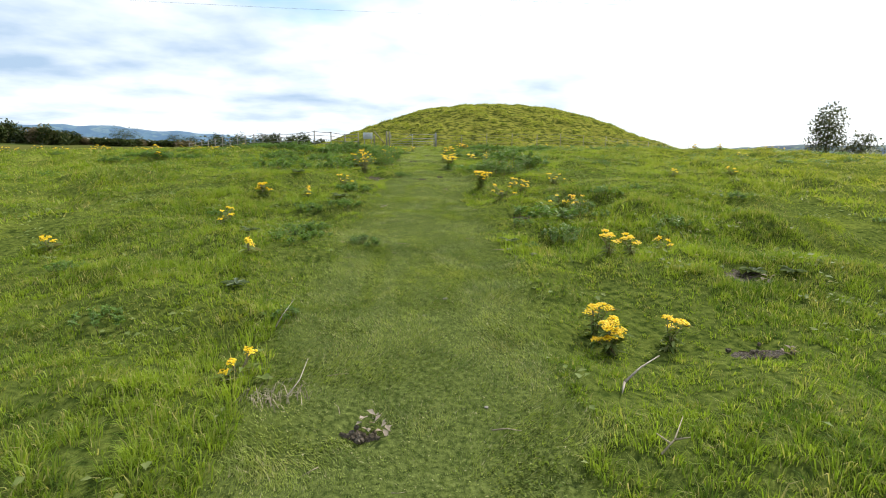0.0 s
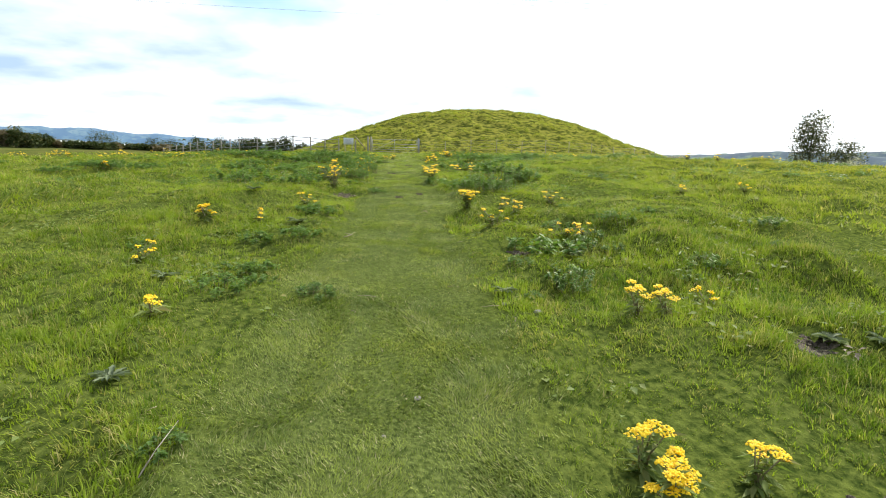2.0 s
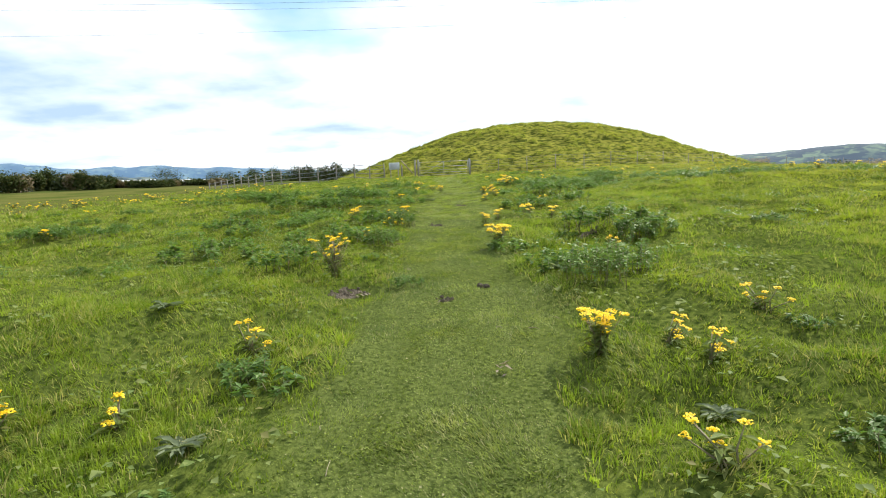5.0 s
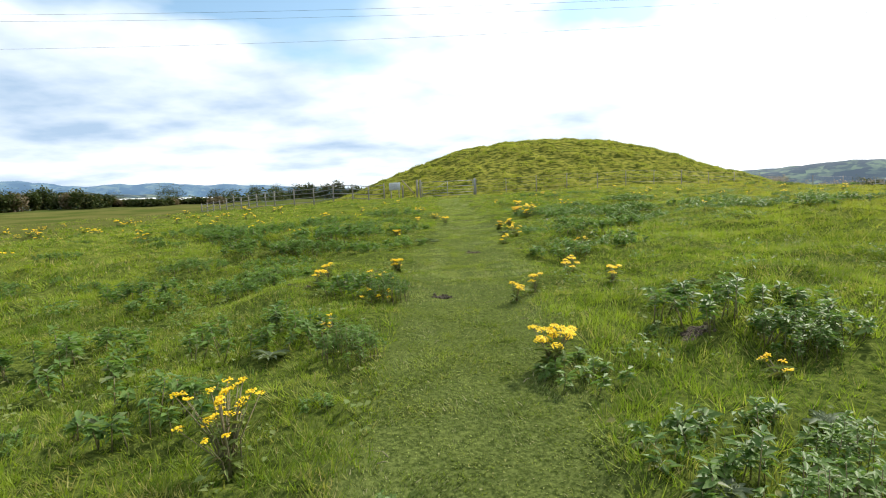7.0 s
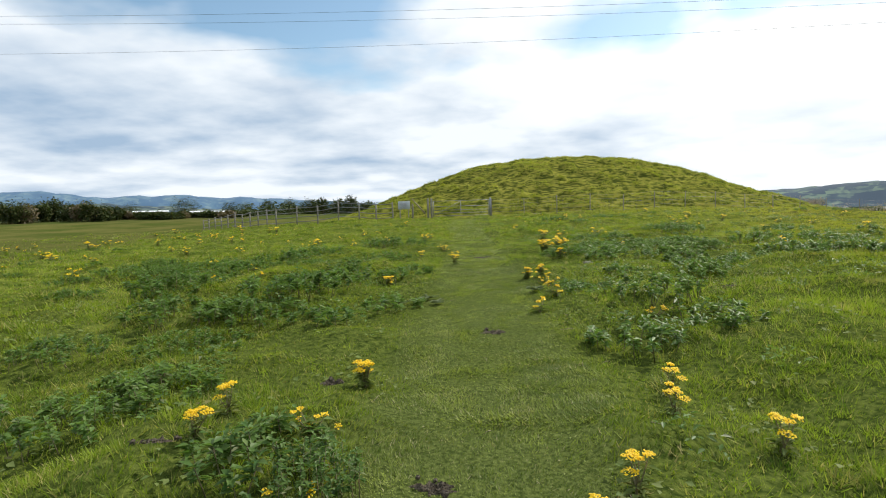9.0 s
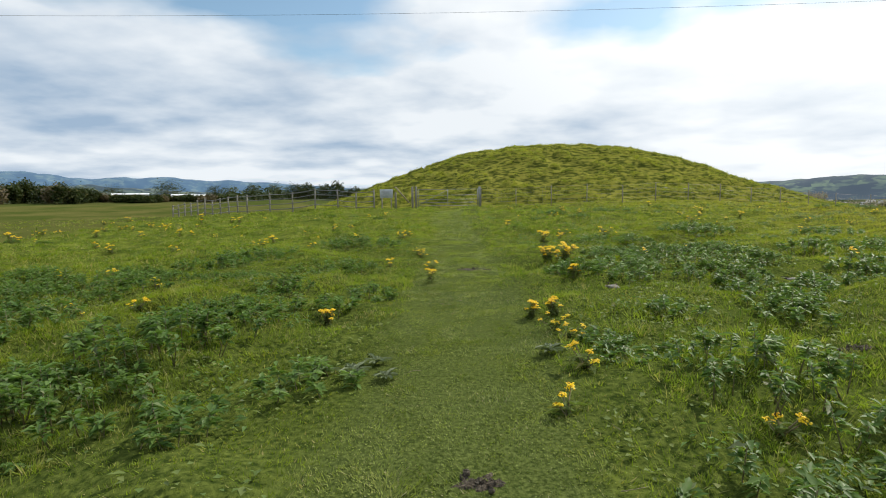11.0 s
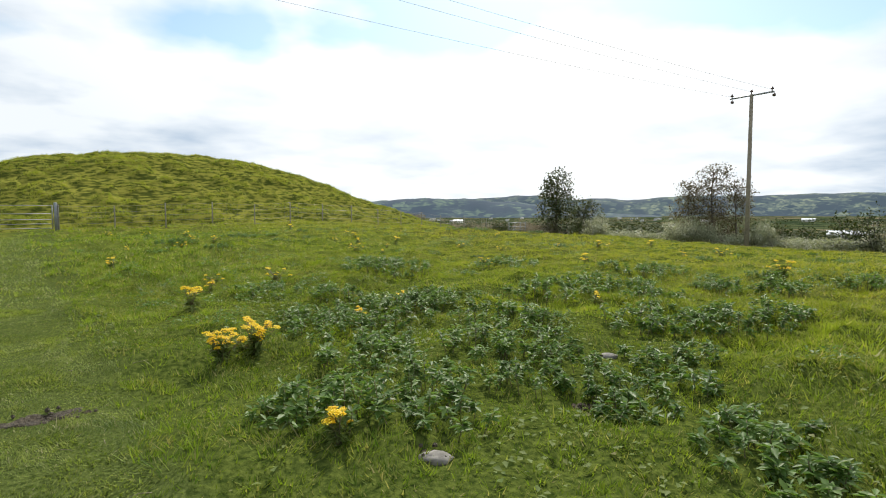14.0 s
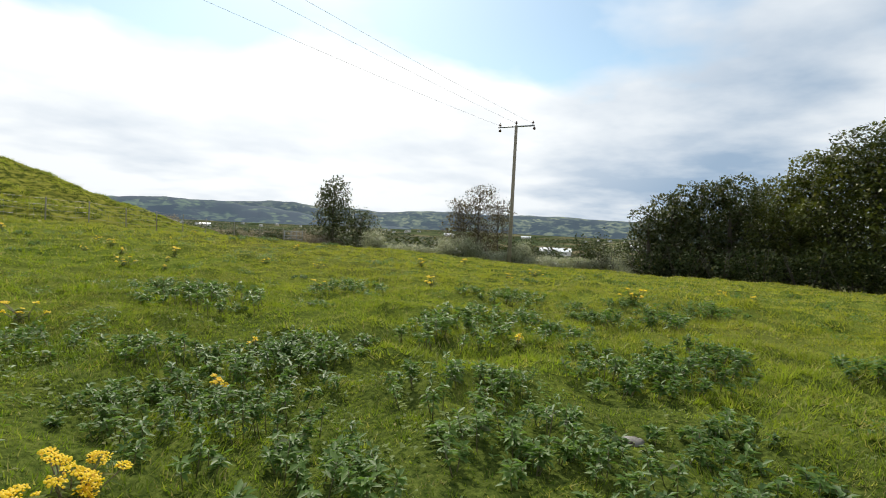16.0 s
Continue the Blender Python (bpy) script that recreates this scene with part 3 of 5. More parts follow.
    blades("mound_tussocks", "yellow-green tussocks hanging on the mound", x, y, rs.uniform(0.16, 0.34, len(x)) * (1.1 - r / 0.4), rs.uniform(0.010, 0.018, len(x)), MOUND_GRASS, 0.9, 10, 0.03, False)


build_grass()


# ---- helpers for things ----
def part(name, bm, mat, parent=None, label="", smooth=True):
    me = bpy.data.meshes.new(name)
    bm.to_mesh(me)
    bm.free()
    me.materials.append(mat)
    if smooth:
        me.polygons.foreach_set("use_smooth", np.ones(len(me.polygons), bool))
    ob = new(name, me)
    ob.parent = parent
    return tagged(ob, label)


def leaf_part(name, verts, faces, mat, parent, label=""):
    ob = mesh_object(name, verts, faces, mat)
    ob.parent = parent
    return tagged(ob, label)


def empty(name, m, label, category, group=""):
    ob = new(name)
    ob.empty_display_size = 0.2
    ob.matrix_basis = m
    return tagged(ob, label, category, group)


def tube(bm, pts, radii, sides=6):
    """A tapering tube along points."""
    rings = []
    for i, p in enumerate(pts):
        p = Vector(p)
        d = (Vector(pts[min(i + 1, len(pts) - 1)]) - Vector(pts[max(i - 1, 0)])).normalized()
        s = d.cross((0.13, 0.99, 0.05) if abs(d.y) < 0.9 else (1, 0, 0)).normalized()
        u = d.cross(s)
        rings.append([bm.verts.new(p + (s * math.cos(k * 2 * math.pi / sides) + u * math.sin(k * 2 * math.pi / sides)) * radii[i]) for k in range(sides)])
    for a, b in zip(rings, rings[1:]):
        for k in range(sides):
            bm.faces.new((a[k], a[(k + 1) % sides], b[(k + 1) % sides], b[k]))
    bm.faces.new(rings[0][::-1])
    bm.faces.new(rings[-1])


def box(bm, x0, x1, y0, y1, z0, z1, bevel=0.0):
    g = bmesh.ops.create_cube(bm, size=1)
    for v in g["verts"]:
        v.co = Vector((x0 + (v.co.x + 0.5) * (x1 - x0), y0 + (v.co.y + 0.5) * (y1 - y0), z0 + (v.co.z + 0.5) * (z1 - z0)))
    if bevel:
        bmesh.ops.bevel(bm, geom=list({e for v in g["verts"] for e in v.link_edges}), offset=bevel, segments=1, affect="EDGES")


def gz1(x, y):
    return float(sheet_z(np.array([x]), np.array([y]))[0])


# ---- ragwort ----
def ragwort(height, heads, seed, spread=0.16, sparse=False):
    rs = np.random.RandomState(seed)
    top = empty("ragwort", pose(0, 0, 0), "", "plant")
    tops, leaf_pts = [], []
    for s in range(heads):
        bm = bmesh.new()
        a, r = rs.rand() * 6.28, spread * 0.85 * (rs.rand() ** 0.8)
        h = height * (1 - 0.45 * rs.rand() ** 1.6)
        end = Vector((math.cos(a) * r, math.sin(a) * r, h))
        mid = Vector((end.x * 0.35, end.y * 0.35, h * 0.55))
        tube(bm, [(0.02 * rs.randn(), 0.02 * rs.randn(), -0.03), mid, end], [0.006, 0.005, 0.003], 4)
        tops.append((end, part("stem", bm, STEM, top, "brown-green stem")))
        for k in range(11 if not sparse else 8):
            f = rs.uniform(0.05, 0.92)
            p = mid * (f / 0.55) if f < 0.55 else mid.lerp(end, (f - 0.55) / 0.45)
            leaf_pts.append((p.x, p.y, max(0.02, p.z)))
    v, f = leaves_at(rs, leaf_pts, 0.095, 0.1, 0.30)
    leaf_part("leaves", v, f, RAG_LEAF, top, "ragged dull green leaves")
    for end, stalk in tops:
        # a flat-topped spray of small yellow daisies
        pv, pf = [], []
        m = 30 if not sparse else 14
        rad = rs.uniform(0.028, 0.050) if not sparse else rs.uniform(0.02, 0.036)
        for k in range(m):
            a, r = k * 2.4, rad * math.sqrt((k + 0.5) / m)
            c = end + Vector((math.cos(a) * r, math.sin(a) * r, 0.014 + 0.014 * rs.rand() - r * r * 9 - 0.012 * rs.rand()))
            b = len(pv)
            tilt = rs.uniform(-0.8, 0.8, 2)
            pv.append((c.x, c.y, c.z + 0.005))
            for j in range(6):
                q = j * math.pi / 3 + a
                px, py = 0.0078 * math.cos(q), 0.0078 * math.sin(q)
                pv.append((c.x + px, c.y + py, c.z - 0.002 + px * tilt[0] + py * tilt[1]))
            pf += [(b, b + 1 + j, b + 1 + (j + 1) % 6) for j in range(6)]
        leaf_part("flower_head", pv, pf, PETAL, stalk, "flat spray of yellow flowers")
    return top


def build_ragwort():
    kinds = [ragwort(0.28, 13, 1, 0.15), ragwort(0.30, 5, 2, 0.12), ragwort(0.36, 18, 3, 0.24), ragwort(0.18, 4, 4, 0.12, True), ragwort(0.22, 7, 5, 0.22, True), ragwort(0.58, 26, 6, 0.30, True)]
    words = ["dense golden ragwort plant in rough grass", "slender ragwort with few yellow heads", "broad ragwort clump full of yellow flowers",
             "small stunted ragwort with pale yellow heads", "low spreading ragwort among the grass", "tall leaning ragwort gone partly brown"]
    for k, w in zip(kinds, words):
        tagged(k, w, "plant", "ragwort in the pasture")
    used = set()
    rs = np.random.RandomState(77)

    def put(kind, x, y, s=1.0):
        m = pose(x, y, gz1(x, y) - 0.045 * s, rs.uniform(-9, 9), rs.uniform(-9, 9), rs.rand() * 360) @ Matrix.Scale(s * rs.uniform(0.92, 1.1), 4)
        if kind not in used:
            used.add(kind)
            kinds[kind].matrix_basis = m
        else:
            c = copy_thing(kinds[kind], m)
            c.matrix_basis = m
    # beside the first stretch of path
    for kind, s, places in (
            (0, 0.85, ((1.09, 2.87), (-2.05, 7.14))), (1, 0.85, ((1.03, 3.05), (1.46, 3.0), (1.56, 4.42), (1.74, 4.38))), (2, 0.72, ((0.80, 7.65),)),
            (2, 0.8, ((0.48, 10.74),)), (5, 0.78, ((-1.02, 9.68),)), (4, 0.85, ((1.81, 6.26), (1.6, 6.3), (0.98, 6.62), (1.35, 7.62), (1.21, 7.84), (-1.15, 7.92), (1.99, 8.29), (-2.09, 5.66))),
            (3, 0.95, ((-0.84, 2.42), (1.67, 10.46), (-1.40, 4.36), (-1.5, 7.2), (2.09, 4.53), (-3.27, 4.82), (4.35, 9.47), (5.54, 9.75)))):
        for x, y in places:
            put(kind, x, y, s)
    # farther on, as far as the nettle beds
    for kind, s, places in (
            (0, 0.68, ((1.35, 19.51), (0.84, 17.84), (0.63, 17.89), (-1.33, 18.02), (-0.8, 13.88), (-6.01, 12.65))),
            (1, 0.8, ((0.40, 12.25), (0.62, 12.5), (1.42, 12.93), (-1.52, 12.94), (1.07, 13.4), (-1.47, 13.27), (1.2, 13.82), (-0.44, 19.98), (3.29, 22.96), (-1.21, 21.7))),
            (2, 0.85, ((1.34, 21.75), (1.64, 21.86))),
            (3, 1.05, ((0.6, 15.78), (0.83, 16.43), (-3.83, 18.02), (-3.36, 18.23), (1.66, 15.64), (4.36, 23.74), (5.99, 21.54), (-3.98, 19.72), (-5.6, 20.15), (-5.18, 20.54), (-0.54, 21.2), (-1.45, 26.78))),
            (4, 0.72, ((1.62, 21.97), (0.8, 17.44), (-1.01, 11.49), (-0.89, 12.96), (0.83, 17.19), (-0.86, 12.35), (-0.8, 22.82), (-0.88, 23.21)))):
        for x, y in places:
            put(kind, x, y, s)
    for _ in range(46):
        put(rs.choice([1, 3, 4]), rs.uniform(-21, -8), rs.uniform(22, 33), rs.uniform(0.8, 1.4))
    n = 0
    while n < 90:
        x, y = rs.uniform(-16, 16), rs.uniform(7, 39)
        if abs(x - path_x(y)) < 1.0 or (abs(x) < 7 and y < 24) or rs.rand() > 0.55 + 0.6 * vnoise(x, y, 5, 55):
            continue
        put(rs.choice([1, 3, 4, 4, 3]), x, y, rs.uniform(0.7, 1.3))
        n += 1


build_ragwort()


# ---- nettles and thistles ----
def nettle(radius, height, stems, seed):
    rs = np.random.RandomState(seed)
    top = empty("nettle_clump", pose(0, 0, 0), "mid-green nettles in a low clump", "plant", "nettle clumps in the pasture")
    bm = bmesh.new()
    pts = []
    for s in range(stems):
        a, r = rs.rand() * 6.28, radius * math.sqrt(rs.rand())
        h = height * (1 - 0.5 * (r / radius) ** 2) * rs.uniform(0.6, 1.1)
        bx, by = math.cos(a) * r, math.sin(a) * r
        lx, ly = bx + rs.uniform(-0.06, 0.06), by + rs.uniform(-0.06, 0.06)
        tube(bm, [(bx, by, -0.05), (lx, ly, h)], [0.004, 0.002], 3)
        for k in range(4):
            f = 0.4 + 0.6 * (k + 1) / 4
            for _ in range(6):
                pts.append((bx + (lx - bx) * f, by + (ly - by) * f, h * f + rs.uniform(-0.02, 0.02)))
    tagged(part("stem_growth", bm, STEM, top), kind="stuff")
    v, f = leaves_at(rs, pts, 0.054, 0.15, 0.44)
    tagged(leaf_part("foliage", v, f, NETTLE, top, "toothed green leaves with paler tops"), kind="stuff")
    return top


def build_nettles():
    kinds = [nettle(0.30, 0.17, 20, 1), nettle(0.45, 0.21, 36, 2), nettle(0.22, 0.13, 13, 3), nettle(0.62, 0.18, 50, 4), nettle(0.40, 0.42, 46, 5)]
    tagged(kinds[4], "tall bushy nettles beside the path", "plant", "nettle clumps in the pasture")
    used = set()
    rs = np.random.RandomState(5)

    def put(kind, x, y, s=1.0):
        m = pose(x, y, gz1(x, y), 0, 0, rs.rand() * 360) @ Matrix.Scale(s, 4)
        if kind not in used:
            used.add(kind)
            kinds[kind].matrix_basis = m
        else:
            copy_thing(kinds[kind], m).matrix_basis = m
    # places and half-widths of the beds that the path passes
    west = ((-0.9, 6.3, 0.14), (-0.9, 7.5, 0.17), (-1.7, 10.2, 0.29), (-2.8, 11.2, 0.50), (-0.9, 11.3, 0.18), (-1.5, 11.4, 0.42), (-1.0, 12.7, 0.29), (-2.2, 13.8, 0.29), (-1.6, 15.6, 0.24),
            (-2.4, 15.9, 0.45), (-3.2, 15.9, 0.46), (-1.0, 16.3, 0.25), (-2.4, 16.8, 0.52), (-2.2, 17.4, 0.43), (-1.9, 18.0, 0.36), (-1.4, 18.4, 0.24), (-1.1, 19.0, 0.27), (-2.3, 19.4, 0.3),
            (-4.4, 19.4, 0.59), (-2.0, 21.3, 0.61), (-4.2, 21.8, 0.53), (-3.8, 22.9, 0.9), (-2.2, 24.3, 0.68), (-3.4, 13.2, 0.4), (-4.0, 17.2, 0.5))
    east = ((1.3, 5.8, 0.25), (1.1, 9.6, 0.40), (0.6, 10.6, 0.20), (2.2, 11.1, 0.28), (1.9, 11.5, 0.50), (1.25, 14.9, 0.36), (2.1, 15.4, 0.31), (1.8, 16.1, 0.42), (1.2, 16.7, 0.20),
            (1.1, 17.1, 0.16), (3.0, 17.8, 0.25), (1.9, 17.8, 0.21), (3.1, 18.2, 0.25), (3.5, 18.4, 0.24), (3.2, 19.1, 0.25), (3.9, 19.1, 0.24), (4.7, 19.4, 0.2), (2.0, 19.5, 0.22),
            (3.4, 19.5, 0.26), (4.3, 19.6, 0.24), (2.9, 19.7, 0.26), (6.1, 19.8, 0.45), (6.7, 19.8, 0.44), (1.6, 19.9, 0.36), (3.6, 19.9, 0.26), (1.3, 20.1, 0.19))
    beyond = ((2.1, 20.1, 0.42), (5.6, 20.1, 0.33), (3.7, 20.5, 0.30), (5.3, 20.5, 0.37), (3.2, 20.7, 0.32), (2.4, 21.2, 0.34), (4.1, 21.3, 0.43), (2.8, 21.4, 0.28), (7.1, 21.3, 0.36),
              (2.7, 22.2, 0.55), (6.0, 22.3, 0.51), (7.3, 22.5, 0.7), (2.7, 23.0, 0.40), (4.5, 23.0, 0.3), (3.7, 23.1, 0.7), (4.2, 23.4, 0.47), (4.9, 23.4, 0.57), (3.4, 23.8, 0.3),
              (5.4, 25.7, 0.85), (5.5, 26.6, 0.6), (3.0, 25.2, 0.6), (8.6, 20.6, 0.5), (9.4, 23.0, 0.6), (8.2, 25.5, 0.6), (10.6, 20.0, 0.6), (6.8, 18.2, 0.35))
    reach = (0.30, 0.45, 0.22, 0.62)
    for x, y, r in west + east + beyond:
        kind = min(range(4), key=lambda q: abs(reach[q] - r))
        put(kind, x, y, min(1.35, max(0.7, r / reach[kind] * 1.22)))
    for x, y, k in ((1.12, 9.0, 0.72), (1.5, 9.45, 0.7), (1.99, 10.9, 0.65), (-0.78, 12.5, 0.62), (-0.8, 10.95, 0.6)):
        put(4, x, y, k)
    # young scattered plants along the first stretch
    for i, (x, y) in enumerate(((-2.27, 6.18), (-1.18, 5.41), (-0.99, 5.17), (-1.35, 6.34), (-0.99, 6.55), (-1.05, 7.65), (1.90, 6.36), (2.00, 5.95), (1.02, 5.45), (1.31, 5.12), (0.97, 4.82), (1.34, 4.95), (2.77, 7.12), (-3.92, 10.37), (1.33, 11.34), (3.63, 11.30), (-0.80, 3.07), (-0.54, 4.79), (-1.06, 5.45), (-2.63, 4.05), (2.12, 8.08), (2.46, 5.35), (-0.81, 10.23), (-0.34, 9.31), (-3.21, 10.53), (-2.28, 9.93), (-2.33, 11.03), (-4.28, 11.82))):
        put((2, 0)[i % 2], x, y, (0.62, 0.45, 0.52)[i % 3])
    # a low carpet of them on the west side
    for _ in range(56):
        x, y = rs.uniform(-7.5, -1.5), rs.uniform(12.5, 22)
        if vnoise(x, y, 1.6, 62) > -0.15:
            put(rs.choice([0, 1, 3, 3]), x, y, rs.uniform(0.6, 0.95))
    n = 0
    while n < 140:
        x, y = rs.uniform(-14, 20), rs.uniform(3, 38)
        p = 0.3 + 0.9 * float(vnoise(x, y, 3.2, 61)) + (0.25 if y > 11 else 0.02)
        if abs(x - path_x(y)) < 1.15 or rs.rand() > p or (-5 < x < 7.5 and 9 < y < 24 and rs.rand() < 0.8):
            continue
        put(rs.choice([0, 0, 1, 2, 2, 3]) if y > 9 else rs.choice([0, 2, 2]), x, y, rs.uniform(0.5, 1.0) * (1 if y > 9 else 0.75))
        n += 1


build_nettles()


def build_young_nettles():
    """Low seedling nettles strewn over the sward, too many to count."""
    rs = np.random.RandomState(91)
    x, y = rs.uniform(-7, 16, 900), rs.uniform(8, 38, 900)
    keep = (np.abs(x - path_x(y)) > 0.95) & (rs.rand(900) < 0.5 + 0.8 * vnoise(x, y, 2.2, 66)) & ~in_hole(x, y, 1.2)
    x, y = np.repeat(x[keep], 44), np.repeat(y[keep], 44)
    a, r = rs.rand(len(x)) * 2 * np.pi, 0.17 * np.sqrt(rs.rand(len(x)))
    x, y = x + r * np.cos(a), y + r * np.sin(a)
    pts = np.column_stack([x, y, sheet_z(x, y) + 0.03 + (0.13 - 0.4 * r) * rs.rand(len(x))])
    v, f = leaves_at(rs, pts, 0.05, 0.15, 0.44)
    tagged(mesh_object("young_nettles", v, f, NETTLE), "low green seedling nettles strewn over the pasture", "weeds", kind="stuff")


build_young_nettles()


def thistle(seed):
    rs = np.random.RandomState(seed)
    top = empty("thistle", pose(0, 0, 0), "silvery grey-green thistle rosette in the turf", "plant", "thistles in the pasture")
    for i in range(19):
        # a long wavy leaf with a toothed edge, arching from the crown
        a, reach = i * 2.4 + rs.uniform(-0.3, 0.3), rs.uniform(0.06, 0.135)
        rise = rs.uniform(0.25, 0.9)
        v, f = [], []
        for k in range(7):
            t = k / 6
            w = 0.015 * math.sin(math.pi * (0.12 + 0.85 * t)) * (1.25 if k % 2 else 0.6)
            x, z = reach * t, reach * (rise * t - 0.75 * rise * t * t) + 0.01
            v += [(x, -w, z + 0.012), (x, 0, z), (x, w, z + 0.012)]
        for k in range(6):
            b = k * 3
            f += [(b, b + 3, b + 4, b + 1), (b + 1, b + 4, b + 5, b + 2)]
        c, q = math.cos(a), math.sin(a)
        leaf_part("leaf", [(x * c - y * q, x * q + y * c, z) for x, y, z in v], f, THISTLE, top)
    return top


def build_thistles():
    first = thistle(3)
    rs = np.random.RandomState(31)
    for i, (x, y, k) in enumerate(((-0.74, 16.48, 1.2), (-0.98, 16.62, 1.0), (-0.50, 16.36, 0.9), (-0.62, 16.7, 1.0), (0.64, 16.75, 1.1), (2.62, 4.12, 1.0), (2.85, 4.0, 0.9), (0.78, 4.78, 0.8),
                                   (-1.05, 6.9, 1.0), (1.22, 7.2, 1.0), (-1.3, 10.95, 1.1), (0.86, 9.35, 1.0), (1.5, 5.6, 0.9), (-1.25, 3.6, 0.9), (-1.6, 5.0, 0.9), (1.55, 9.9, 1.1), (2.0, 12.3, 1.1), (-1.9, 8.4, 1.0))):
        m = pose(x, y, gz1(x, y) + 0.01, 0, 0, rs.rand() * 360) @ Matrix.Scale(k, 4)
        ob = first if i == 0 else copy_thing(first, m)
        ob.matrix_basis = m


build_thistles()


# ---- fence, gate and sign ----
def fence_post(x, y, h, r, mat, label, group):
    bm = bmesh.new()
    lean = (random.uniform(-0.02, 0.02), random.uniform(-0.02, 0.02))
    tube(bm, [(0, 0, -0.3), (lean[0] * 0.5, lean[1] * 0.5, h * 0.5), (lean[0], lean[1], h - 0.02), (lean[0], lean[1], h)], [r, r * 0.97, r * 0.93, r * 0.6], 8)
    ob = part("fence_post", bm, mat, None)
    ob.matrix_basis = pose(x, y, gz1(x, y))
    return tagged(ob, label, "post", group)


def along(points, step):
    """Places at even steps along a line of corners."""
    out = []
    for (x0, y0), (x1, y1) in zip(points, points[1:]):
        n = max(1, round(math.hypot(x1 - x0, y1 - y0) / step))
        out += [(x0 + (x1 - x0) * i / n, y0 + (y1 - y0) * i / n) for i in range(n)]
    return out + [points[-1]]


def fence_run(corners, step, h, r, mat, label, group, wires, net=False, rails=False):
    posts = along(corners, step)
    for x, y in posts:
        fence_post(x, y, h * random.uniform(0.95, 1.05), r, mat, label, group)
    fence = empty("fence_wires", pose(0, 0, 0), "thin galvanised wire strung between fence posts" if not rails else "grey steel rails between field fence posts", "fence")
    for z in wires:
        bm = bmesh.new()
        pts = []
        for (x0, y0), (x1, y1) in zip(posts, posts[1:]):
            for i in range(3):
                f = i / 3
                x, y = x0 + (x1 - x0) * f, y0 + (y1 - y0) * f
                zz = (gz1(x0, y0) * (1 - f) + gz1(x1, y1) * f)
                pts.append((x, y - r, zz + z - 0.02 * math.sin(f * math.pi)))
        pts.append((posts[-1][0], posts[-1][1] - r, gz1(*posts[-1]) + z))
        tube(bm, pts, [0.021 if rails else 0.004] * len(pts), 4)
        part("rail" if rails else "wire", bm, WIRE, fence)
    if net:
        bm = bmesh.new()
        for (x0, y0), (x1, y1) in zip(posts, posts[1:]):
            n = max(2, int(math.hypot(x1 - x0, y1 - y0) / 0.16))
            for i in range(1, n):
                f = i / n
                x, y = x0 + (x1 - x0) * f, y0 + (y1 - y0) * f
                zz = (gz1(x0, y0) * (1 - f) + gz1(x1, y1) * f)
                tube(bm, [(x, y - r, zz + 0.03), (x, y - r, zz + wires[-1])], [0.002, 0.002], 3)
        part("netting", bm, WIRE, fence, "vertical wires of stock netting")


GY = 45.0
fence_run([(0.86, GY), (9, 45.0), (17, 46.5), (23, 48.2), (29.0, 47.7)], 1.9, 1.12, 0.028, POSTWOOD, "thin weathered wooden stake of the stock fence", "fence stakes below the mound", (0.12, 0.35, 0.6, 0.82, 1.08), net=True)
fence_run([(-5.4, GY), (-7.6, 45.2), (-13.0, 45.0), (-17, 49), (-23, 55)], 1.35, 1.2, 0.05, POSTWOOD, "grey wooden post of the field fence", "posts of the field fence", (0.25, 0.55, 0.85, 1.12), rails=True)


def build_hurdle():
    h = empty("metal_hurdle", pose(29.1, 47.7, gz1(30, 47.8), 0, 0, 6), "grey steel hurdle closing the end of the fence", "hurdle")
    for z in (0.15, 0.4, 0.65, 0.95):
        bm = bmesh.new()
        tube(bm, [(0, 0, z), (2.0, 0, z - 0.05)], [0.025, 0.025], 6)
        part("rail", bm, GALV, h)
    for x in (0, 0.7, 1.35, 2.0):
        bm = bmesh.new()
        tube(bm, [(x, 0, -0.1), (x, 0, 1.0)], [0.03, 0.03], 6)
        part("upright", bm, GALV, h)


build_hurdle()


